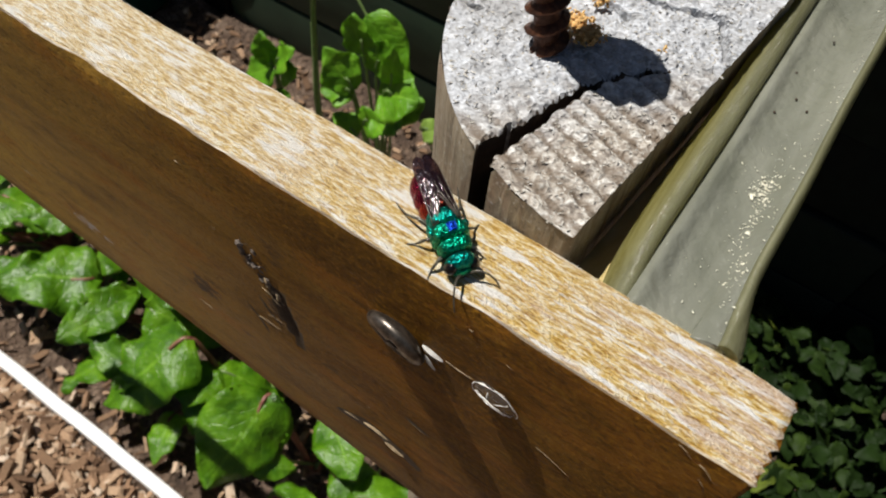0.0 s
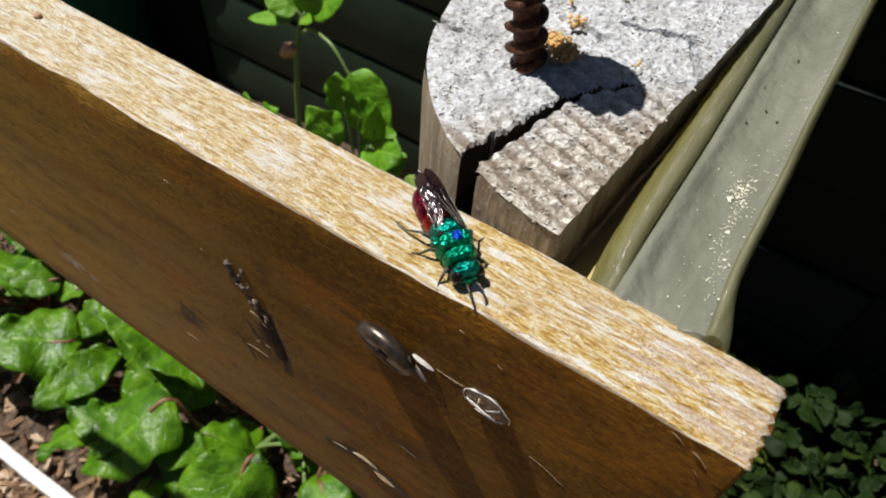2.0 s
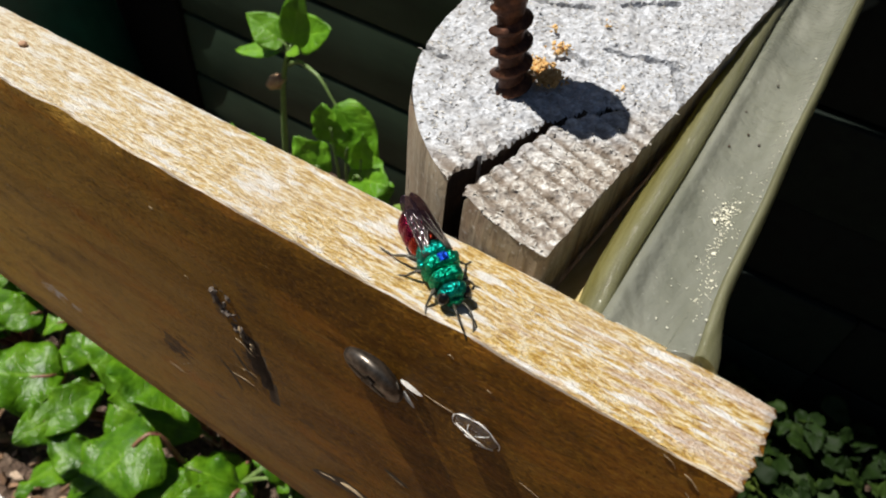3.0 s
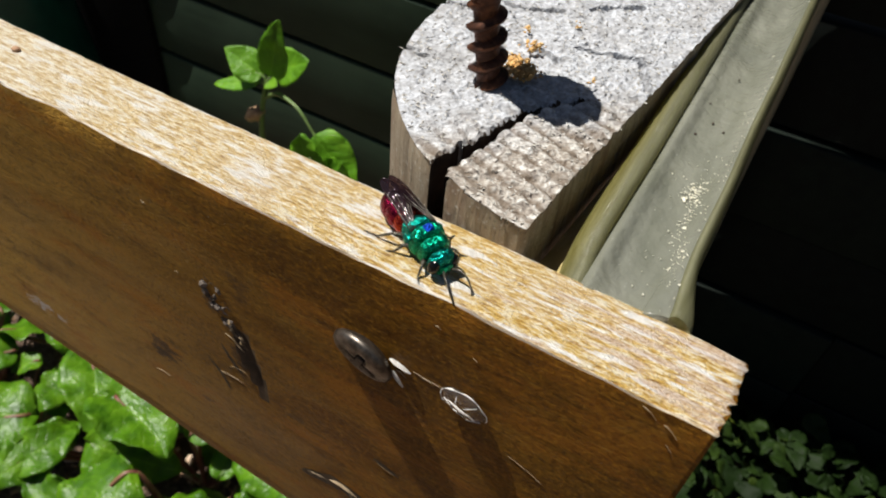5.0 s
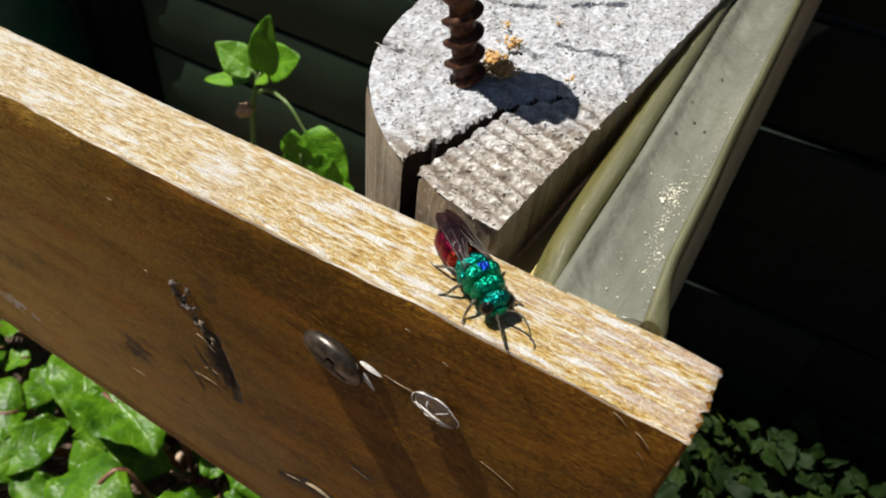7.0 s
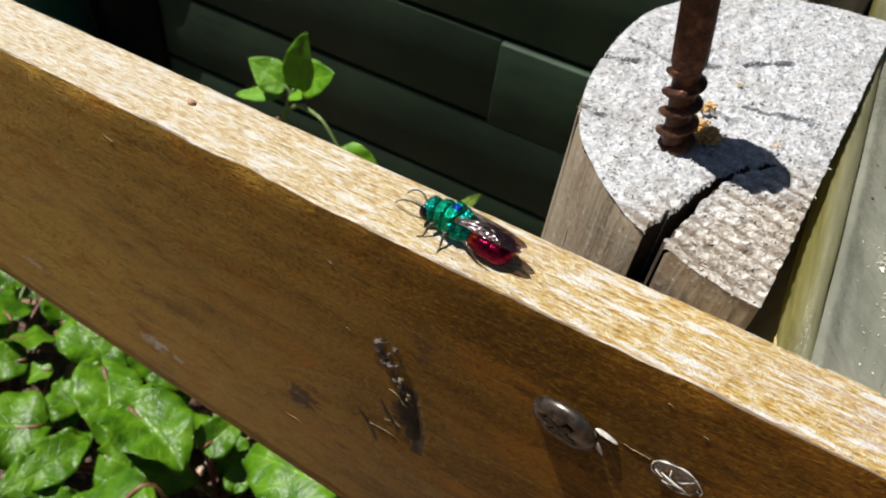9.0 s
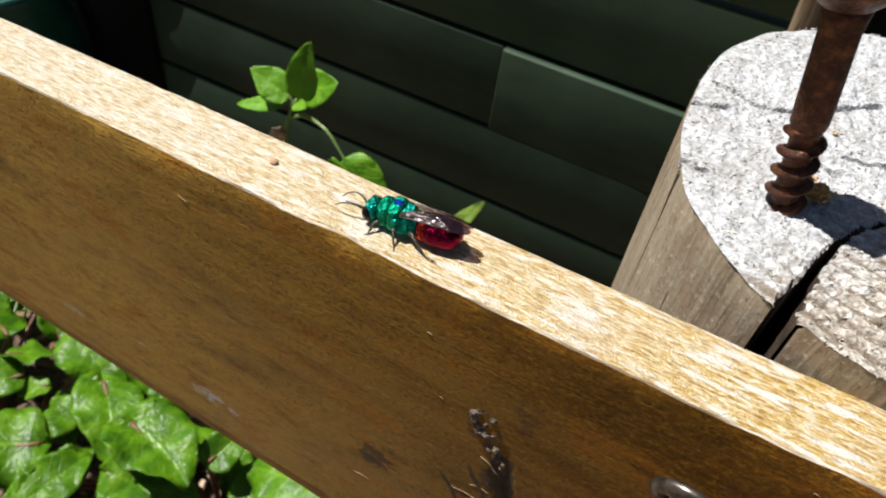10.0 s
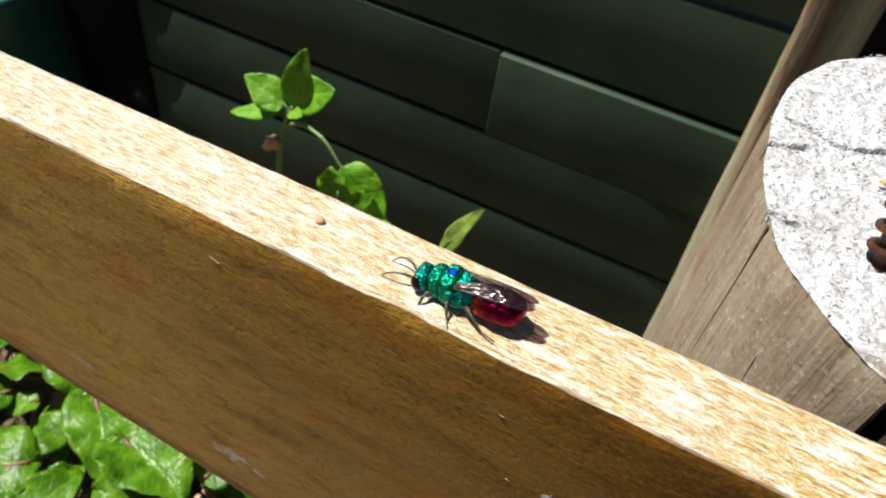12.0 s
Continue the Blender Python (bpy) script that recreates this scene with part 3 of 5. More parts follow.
# ---- fence ----
def build_fence():
    fence = tagged(thing("fence", (-20, 36, -42), "dark green painted fence of lapped horizontal boards", "fence"), kind="structure")
    step, low = 6.65, -44.35
    rng = random.Random(2)
    for row in range(10):
        z0 = low + step * row
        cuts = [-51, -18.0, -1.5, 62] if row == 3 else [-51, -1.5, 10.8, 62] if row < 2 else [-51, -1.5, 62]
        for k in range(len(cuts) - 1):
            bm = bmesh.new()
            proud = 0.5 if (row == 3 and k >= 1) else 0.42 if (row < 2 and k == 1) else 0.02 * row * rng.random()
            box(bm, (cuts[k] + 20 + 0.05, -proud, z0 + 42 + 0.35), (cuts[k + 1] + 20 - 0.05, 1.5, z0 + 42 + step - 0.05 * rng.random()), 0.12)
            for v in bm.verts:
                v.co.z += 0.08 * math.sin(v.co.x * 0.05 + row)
            # slats right of the post get the shaded copies of the paint
            part("slat", bm, GREEN_HALF_SHADED if (row == 3 and k == 2) or (row < 2 and k == 1) else GREEN_PAINT if k == 0 or row == 3 else GREEN_SHADED, fence, "" if proud < 0.45 else "paler green board standing proud of its row")
    # black blocks in place of the deep shade past the fence's ends
    for x in (-51.2, 73):
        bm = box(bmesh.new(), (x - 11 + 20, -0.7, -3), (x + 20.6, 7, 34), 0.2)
        part("fence_post", bm, BLACK_SHADE, fence, "black block standing for deep shade at the fence's end")
    # added black sheet, so that the gaps between slats stay dark
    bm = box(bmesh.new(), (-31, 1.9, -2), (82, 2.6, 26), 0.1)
    part("backing", bm, BLACK_SHADE, fence, "black sheet added behind the gaps for their shade")
    return fence


def build_stakes():
    def stake(name, x0, x1, y, z_top, mat, label, lean, turn=0.0):
        ob = thing(name, ((x0 + x1) / 2, y, -42), label, "post")
        bm = bmesh.new()
        w = (x1 - x0) / 2
        h = z_top + 42

        def at(i, j):
            a, z = 2 * math.pi * i / 20, -2 + (h + 2) * j / 30
            c, s = math.cos(a), math.sin(a)
            k = 1 / max(abs(c), abs(s)) ** 0.75
            return (w * c * k + lean * (h - z) + 0.07 * fbm(c * 2, s * 2, z * 0.2), 0.8 * s * k + 0.06 * fbm(c * 3, 5 + s, z * 0.3), z)

        rows = sheet(bm, 20, 30, at)
        bm.faces.new([r[-1] for r in rows[:-1]])
        bmesh.ops.remove_doubles(bm, verts=bm.verts, dist=0.001)
        bmesh.ops.rotate(bm, cent=(0, 0, 0), matrix=Matrix.Rotation(radians(turn), 3, "Z"), verts=bm.verts)
        part("shaft", bm, mat, ob)

    stake("wooden_stake", -3.6, -2.5, 33, 4, FENCE_GREY, "weathered brown wooden stake standing against the fence", 0.072)
    stake("fence_board", -2.75, 0.40, 34.4, 4, FENCE_PALE, "pale upright wooden board beside the stake", 0.02, -28)


def build_bucket():
    ob = thing("plastic_bucket", (-66.0, 31, -42), "teal plastic bucket standing in the shade by the fence", "bucket")
    bm = bmesh.new()
    prof = [(9.4, 0), (6.9, 15.5), (7.2, 15.8), (7.2, 16.6), (6.7, 16.6), (6.5, 15.5), (9.0, 0.4)]
    rows = []
    for k in range(36):
        a = 2 * math.pi * k / 36
        rows.append([bm.verts.new((r * math.cos(a), r * math.sin(a), z)) for r, z in prof])
    for a, b in zip(rows, rows[1:] + rows[:1]):
        for k in range(len(prof) - 1):
            bm.faces.new((a[k], b[k], b[k + 1], a[k + 1]))
    bm.faces.new([r[0] for r in rows][::-1])
    bm.faces.new([r[-1] for r in rows])
    part("wall", bm, TEAL, ob)
    bm = tube(bmesh.new(), smooth_line([(0, -7.3, 16.2), (0, -8.6, 13), (0, -9.3, 9), (0.6, -9.5, 6.5)]), 0.2, 6)
    part("handle", bm, STEEL, ob, "thin wire handle hanging down")


# ---- plants ----
def leaf_bm(length, width, lobes=0.0, ruffle=0.12, fold=0.25, droop=0.4, seed=0, heart=0.0, nu=18, nv=10):
    """A leaf blade along +x from its stalk, with midrib, folds and wavy rim; both faces, thin but solid."""
    bm = bmesh.new()

    def mid(s, v):
        w = width * 0.5 * (math.sin(math.pi * min(1, s ** 0.62)) ** 0.75 + 0.04) * (1 + lobes * math.sin(9 * s + seed) * (1 - 0.5 * s))
        y = v * w
        x = s * length - heart * length * abs(v) ** 1.5 * (1 - s) ** 3
        rim = abs(v)
        z = fold * w * rim ** 1.4 - droop * length * s * s * 0.5
        z += ruffle * width * rim ** 2 * (math.sin(11 * s + seed * 1.7 + (2.1 if v > 0 else 0)) + 0.6 * math.sin(23 * s + seed))
        z += 0.05 * width * noise.noise((x * 0.9, y * 0.9, seed * 3.3)) - 0.02 * width * max(0.0, 1 - 5 * rim)
        z += 0.042 * width * abs(math.sin(6.5 * math.pi * (s - 0.32 * rim))) * (1 - rim)
        return Vector((x, y + 0.06 * length * math.sin(2.2 * s + seed) * s, z))

    for side in (0, 1):
        uv = bm.loops.layers.uv.verify()
        rows = [[bm.verts.new(mid(i / nu, 2 * j / nv - 1) - Vector((0, 0, 0.035 * side))) for j in range(nv + 1)] for i in range(nu + 1)]
        for i in range(nu):
            for j in range(nv):
                f = (rows[i][j], rows[i + 1][j], rows[i + 1][j + 1], rows[i][j + 1])
                face = bm.faces.new(f if side == 0 else f[::-1])
                spots = [(i, j), (i + 1, j), (i + 1, j + 1), (i, j + 1)]
                for loop, (p, q) in zip(face.loops, spots if side == 0 else spots[::-1]):
                    loop[uv].uv = (p / nu, q / nv)
        if side == 0:
            top = rows
    rim = lambda r: [r[i][0] for i in range(nu + 1)] + [r[nu][j] for j in range(1, nv)] + [r[i][nv] for i in range(nu, -1, -1)] + [r[0][j] for j in range(nv - 1, 0, -1)]
    a, b = rim(top), rim(rows)
    for k in range(len(a)):
        bm.faces.new((a[k], b[k], b[(k + 1) % len(a)], a[(k + 1) % len(a)]))
    return bm


def add_leaf(plant, origin, base, heading, pitch, roll, length, width, mat, stem_mat, seed, **shape):
    """A blade with its stalk; base is where the blade begins, from the plant's foot."""
    bm = leaf_bm(length, width, seed=seed, **shape)
    turn = Matrix.Translation(base) @ Euler((radians(roll), radians(-pitch), radians(heading))).to_matrix().to_4x4()
    bmesh.ops.transform(bm, matrix=turn, verts=bm.verts)
    blade = part("leaf", bm, mat, plant)
    b, o = Vector(base), Vector(origin)
    way = turn.to_3x3() @ Vector((1, 0, 0))
    pts = smooth_line([o, o.lerp(b, 0.5) + Vector((0, 0, 0.12 * (b - o).length)), b - 0.03 * length * way, b + way * length * 0.3 + Vector((0, 0, -0.05 * length - 0.08))], 5)
    k = 0.028 * width + 0.06
    part("stalk", tube(bmesh.new(), pts, [k * (1.3 - 0.9 * i / len(pts)) for i in range(len(pts))], 6), stem_mat, blade)


def add_blade(plant, origin, base, tip, width, face, mat, stem_mat, seed, bend=None, **shape):
    """A blade from its base to its tip, its upper side towards face, on a stalk from origin."""
    b, t, o = Vector(base), Vector(tip), Vector(origin)
    along = (t - b).normalized()
    up = Vector(face)
    up = (up - along * up.dot(along)).normalized()
    turn = Matrix.Translation(b) @ Matrix((along, up.cross(along), up)).transposed().to_4x4()
    bm = leaf_bm((t - b).length, width, seed=seed, **shape)
    bmesh.ops.transform(bm, matrix=turn, verts=bm.verts)
    blade = part("leaf", bm, mat, plant)
    mids = [Vector(q) for q in bend] if bend else [o.lerp(b, 0.5) + Vector((0, 0, 0.1 * (b - o).length))]
    pts = smooth_line([o, *mids, b - 0.03 * along, b + along * 0.3 * (t - b).length - 0.10 * up], 5)
    k = 0.022 * width + 0.06
    part("stalk", tube(bmesh.new(), pts, [k * (1.3 - 0.9 * i / len(pts)) for i in range(len(pts))], 6), stem_mat, blade)


def build_beets():
    """Rows: the leaf's centre x, y, its height, length, width, heading."""
    leaves = [
        (-24.4, 2.6, -35, 6.4, 5.4, -114, 0.16), (-16.2, 2.7, -35, 6.0, 5.2, -84, 0.03), (-33.3, 2.9, -35.5, 5.6, 4.6, -130, 0.1),
        (-24.3, 6.3, -36, 5.2, 4.0, 7, 0.05), (-30.0, 5.2, -36, 4.2, 3.0, 100, 0.05), (-18.2, 5.9, -35.5, 3.8, 2.8, 14, 0.02),
        (-10.9, 6.1, -36, 4.0, 3.0, -28, 0.04), (-39.2, 6.2, -36, 5.6, 4.4, 2, 0.08), (-7.4, 5.6, -36.5, 3.6, 2.6, 36, 0.05),
        (-11.6, 2.4, -37.5, 3.0, 2.2, 20, 0.05), (-17.8, 10.4, -35, 7.0, 5.0, -169, 0.03), (-24.6, 8.0, -34.5, 5.4, 4.8, -12, 0.03),
        (-28.9, 8.8, -35, 5.0, 4.0, -25, 0.06), (-29.2, 4.6, -36, 3.6, 3.0, 80, 0.05), (-37.1, 10.2, -35.5, 4.0, 3.2, 60, 0.05),
        (-30.1, 12.3, -35.5, 4.6, 3.4, -2, 0.06), (-21.9, 10.8, -36, 2.8, 2.4, 67, 0.04), (-33.0, 10.9, -35, 4.8, 3.8, -15, 0.06),
        (-35.5, 14.5, -37, 4.6, 3.4, 120, 0.05), (-42.5, 10.0, -36, 5.0, 4.0, 170, 0.06), (-28.3, 13.2, -36.5, 4.0, 3.0, 20, 0.04),
        (-33.2, 7.0, -37, 3.2, 2.4, -110, 0.04), (-37.0, 1.8, -36, 4.6, 3.6, -150, 0.06), (-20.5, 3.8, -37.5, 4.0, 3.0, -60, 0.08),
        (-27.5, 0.8, -37.5, 3.6, 2.8, -95, 0.1), (-21.0, 0.6, -38, 3.0, 2.2, -70, 0.08), (-42.5, 3.5, -37, 5.0, 4.0, -160, 0.06),
        (-13.3, 12.5, -38, 3.6, 2.8, 40, 0.05), (-25.0, 11.5, -38, 4.0, 3.0, 150, 0.05), (-46.5, 7.0, -36.5, 5.0, 4.0, 160, 0.06),
    ]
    more = random.Random(21)
    for _ in range(64):
        l = more.uniform(1.8, 3.8)
        leaves.append((more.uniform(-48, -8), more.uniform(1.0, 15.5), more.uniform(-40.5, -36.0), l, l * more.uniform(0.7, 0.95), more.uniform(-180, 180), 0.07))
    feet = [(-20.0, 6.5), (-13.5, 5.5), (-28.5, 7.0), (-35.0, 6.0), (-33.5, 12.5), (-22.5, 9.5), (-40.5, 7.0), (-9.0, 4.0)]
    rng = random.Random(7)
    owned = {k: [] for k in range(len(feet))}
    for row in leaves:
        k = min(range(len(feet)), key=lambda f: (feet[f][0] - row[0]) ** 2 + (feet[f][1] - row[1]) ** 2)
        owned[k].append(row)
    for k, (fx, fy) in enumerate(feet):
        plant = thing("beet_plant", (fx, fy, -42.2), "young beet plant with broad crinkled bright green leaves in soil", "plant", "row of beet plants")
        for x, y, z, l, w, head, lobe in owned[k]:
            c, s = math.cos(radians(head)), math.sin(radians(head))
            base = (x - fx - 0.5 * l * c, y - fy - 0.5 * l * s, z + 42.2 + 0.2)
            add_leaf(plant, (rng.uniform(-0.3, 0.3), rng.uniform(-0.3, 0.3), 0), base, head + rng.uniform(-8, 8), rng.uniform(-14, 22), rng.uniform(-34, 34), l, w, LEAF,
                     STEM_RED if rng.random() < 0.5 else STEM, rng.uniform(0, 20), lobes=0.45 * lobe + 0.01, ruffle=rng.uniform(0.05, 0.11), fold=rng.uniform(-0.2, 0.35),
                     droop=rng.uniform(0.2, 0.75), heart=rng.uniform(0.05, 0.22))


def build_tall_plant():
    near = lambda p: 0.85 * Vector(p) + 0.15 * Vector((-0.8, -3.2, 4.2))

    def grown(name, foot, label, rows, mat):
        """Rows: base and tip of each blade, its width, the way its upper side faces, its lobes."""
        ob = thing(name, foot, label, "plant")
        f = Vector(foot)
        eye = Vector((-0.8, -3.2, 4.2))
        put = (lambda p: Vector(p)) if name == "pale_sprout" else (lambda p: eye + 0.91 * (near(Vector(p) + Vector((0.35, 0, 0.7))) - eye)) if name == "leafy_weed" else near
        for k, (b, t, w, face, lobe) in enumerate(rows):
            add_blade(ob, (0.2 * math.sin(3 * k), 0.2 * math.cos(5 * k), 0), put(b) - f, put(t) - f, 0.88 * w, face, mat, STEM, 2.3 * k + 0.7,
                      droop=0.22, ruffle=0.07, fold=0.14, lobes=lobe, heart=0.08)
        return ob

    foot = Vector((-26.5, 22.7, -42.2))
    plant = thing("tall_seedling", tuple(foot), "slender green seedling with a few pointed leaves before the fence", "plant")
    rel = lambda x, y, z: tuple(near((x, y, z)) - foot)
    stem = smooth_line([(0, 0, 0), rel(-30.9, 27, -36.5), rel(-30.6, 27, -31.2), rel(-30.1, 27, -25.2), rel(-29.4, 27, -22.4), rel(-28.9, 27, -21.4)])
    part("stem", tube(bmesh.new(), stem, [0.26 - 0.005 * i for i in range(len(stem))], 8), STEM, plant)
    for k, (b, t, w, face, lobe) in enumerate((
        ((-28.8, 27.0, -21.3), (-27.8, 27.2, -17.2), 2.1, (0.25, -0.95, 0.2), 0.02), ((-29.5, 27.0, -21.5), (-32.3, 26.5, -20.2), 2.2, (0.2, -0.6, 0.8), 0.10),
        ((-29.7, 26.9, -22.0), (-33.5, 26.3, -22.9), 1.35, (0.2, -0.4, 0.9), 0.03), ((-29.6, 28.5, -21.8), (-26.8, 28.3, -19.8), 2.6, (0.1, -0.75, 0.65), 0.0),
        ((-28.9, 26.7, -21.6), (-27.6, 26.0, -21.0), 0.9, (0.1, -0.6, 0.8), 0.02),
    )):
        add_blade(plant, rel(-29.2, 27, -22.2), rel(*b), rel(*t), 0.85 * w, face, LEAF_FAR, STEM, 3.1 * k, droop=0.12, ruffle=0.03, fold=0.16, lobes=lobe)
    add_blade(plant, rel(-29.3, 27, -23.0), rel(-24.3, 25.6, -23.2), rel(-20.5, 25.2, -25.8), 2.5, (0.0, -0.75, 0.65), LEAF_FAR, STEM, 9.0,
              bend=(rel(-28.0, 26.6, -22.1), rel(-25.9, 26.0, -22.0)), droop=0.15, ruffle=0.035, fold=0.06, lobes=0.04)
    bm = blob(bmesh.new(), rel(-30.6, 26.9, -24.9), (0.85, 0.42, 0.40), (0, -40, 10), 14, 10, 0.22)
    part("withered_bud", bm, DRY, plant, "brown withered bud at the stem")
    grown("leafy_weed", (-21.9, 23.7, -42.2), "low leafy green weed growing before the fence", (
        ((-26.2, 27.0, -28.4), (-26.9, 26.7, -25.7), 2.2, (0.1, -0.8, 0.5), 0.28), ((-27.4, 27.0, -32.6), (-29.5, 26.4, -29.7), 2.7, (0.2, -0.6, 0.8), 0.25),
        ((-27.4, 26.8, -33.0), (-30.0, 26.3, -33.2), 2.0, (0.1, -0.5, 0.9), 0.2), ((-24.3, 26.8, -31.2), (-21.2, 26.2, -29.3), 3.7, (0.1, -0.7, 0.7), 0.08),
        ((-23.8, 27.0, -30.0), (-23.5, 26.6, -26.6), 1.5, (0.3, -0.9, 0.3), 0.04), ((-24.9, 26.6, -33.6), (-22.3, 26.0, -32.5), 2.7, (0.0, -0.6, 0.8), 0.1),
        ((-26.0, 26.5, -35.0), (-24.3, 26.0, -33.0), 2.3, (0.2, -0.8, 0.6), 0.15), ((-27.0, 26.6, -37.0), (-28.7, 26.2, -35.3), 2.1, (0.2, -0.5, 0.8), 0.2),
        ((-25.4, 27.4, -30.0), (-24.9, 27.6, -27.4), 2.2, (0.2, -0.9, 0.4), 0.1), ((-24.0, 27.6, -33.0), (-21.6, 27.4, -30.9), 2.4, (0.4, -0.8, 0.4), 0.05),
    ), LEAF_FAR)
    grown("drooping_weed", (-30.3, 23.0, -42.2), "small pale green weed with limp leaves in soil", (
        ((-35.5, 27.0, -34.6), (-38.9, 26.4, -36.8), 2.8, (0.1, -0.7, 0.7), 0.1), ((-35.0, 27.0, -34.0), (-32.9, 26.6, -31.0), 2.4, (-0.2, -0.7, 0.7), 0.15),
        ((-34.5, 26.9, -34.6), (-32.3, 26.3, -32.8), 2.0, (0.0, -0.8, 0.5), 0.1), ((-35.6, 27.1, -34.3), (-36.3, 26.7, -31.6), 2.3, (0.3, -0.8, 0.5), 0.12),
        ((-35.0, 26.4, -36.5), (-33.4, 25.7, -37.6), 1.8, (0.1, -0.5, 0.8), 0.1),
    ), LEAF_FAR)
    grown("pale_sprout", (-16.6, 27.6, -42.2), "pale green sprout with one upright leaf", (
        ((-16.4, 27.0, -27.8), (-14.5, 26.8, -23.3), 1.45, (-0.4, -0.9, 0.2), 0.02), ((-20.6, 27.0, -32.6), (-18.3, 26.6, -30.6), 2.0, (0.1, -0.7, 0.7), 0.05),
    ), LEAF_PALE)


def build_low_weeds():
    """Low straggling weeds past the board's end, their shade put into the leaf colour: leaves on short stalks, in
    tufts.
    """
    rng = random.Random(12)
    shapes = []
    for k in range(6):
        bm = leaf_bm(1.9, 1.25, seed=3.0 * k, lobes=0.16, droop=0.6, ruffle=0.08, fold=0.2, heart=0.1, nu=8, nv=6)
        bm.verts.index_update()
        shapes.append(([v.co.copy() for v in bm.verts], [tuple(v.index for v in f.verts) for f in bm.faces]))
        bm.free()
    verts, faces = [], []
    for _ in range(130):
        tx, ty, high = rng.uniform(2, 30), rng.uniform(15, 34.5), rng.uniform(1.5, 5.5)
        for _ in range(rng.randint(7, 13)):
            vs, fs = shapes[rng.randrange(6)]
            k = rng.uniform(0.45, 1.25)
            z = high * rng.uniform(0.15, 1.0)
            m = Matrix.Translation((tx + rng.gauss(0, 1.3), ty + rng.gauss(0, 1.3), z)) @ Euler((rng.uniform(-0.8, 0.8), rng.uniform(-0.3, 0.9), rng.uniform(0, 6.28))).to_matrix().to_4x4()
            base = len(verts)
            verts += [tuple((m @ (v * k)) * CM) for v in vs]
            faces += [tuple(base + i for i in f) for f in fs]
    me = bpy.data.meshes.new("low_weeds")
    me.from_pydata(verts, [], faces)
    me.polygons.foreach_set("use_smooth", [True] * len(me.polygons))
    me.materials.append(LEAF_LOW_SHADED)
    ob = new("low_weeds", me)
    ob.location = place(0, 0, -42.3)
    tagged(ob, "low straggling weeds with small green leaves, darkened as if shaded", "weeds", kind="stuff")


# ---- the half-round post ----
POST_X, POST_Y, POST_TOP = -1.62, 4.22, 0.32


def in_post(x, y):
    dx, dy = x - POST_X, y - POST_Y
    flat = 0.095 * dy
    if dx > flat:
        return False
    return abs(dx / 2.86) ** 2.25 + abs(dy / 3.36) ** 2.25 < 1 + 0.03 * math.sin(7 * math.atan2(dy, dx))


def crack_gap(x, y):
    """How far inside the split a place lies; above 0 it is open."""
    line = [(-2.96, 0.7, 0.115), (-2.95, 1.25, 0.10), (-2.84, 1.63, 0.068), (-2.76, 2.0, 0.050), (-2.66, 2.3, 0.035), (-2.48, 2.7, 0.018), (-2.25, 2.95, 0.012), (-2.1, 3.1, 0.0)]
    best = -1.0
    for (ax, ay, aw), (bx, by, bw) in zip(line, line[1:]):
        dx, dy = bx - ax, by - ay
        t = max(0.0, min(1.0, ((x - ax) * dx + (y - ay) * dy) / (dx * dx + dy * dy)))
        d = math.hypot(x - ax - t * dx, y - ay - t * dy)
        best = max(best, aw + (bw - aw) * t + 0.035 * fbm(x * 7, y * 7, 2.0, 3) * min(1, 9 * aw) - d)
    return best


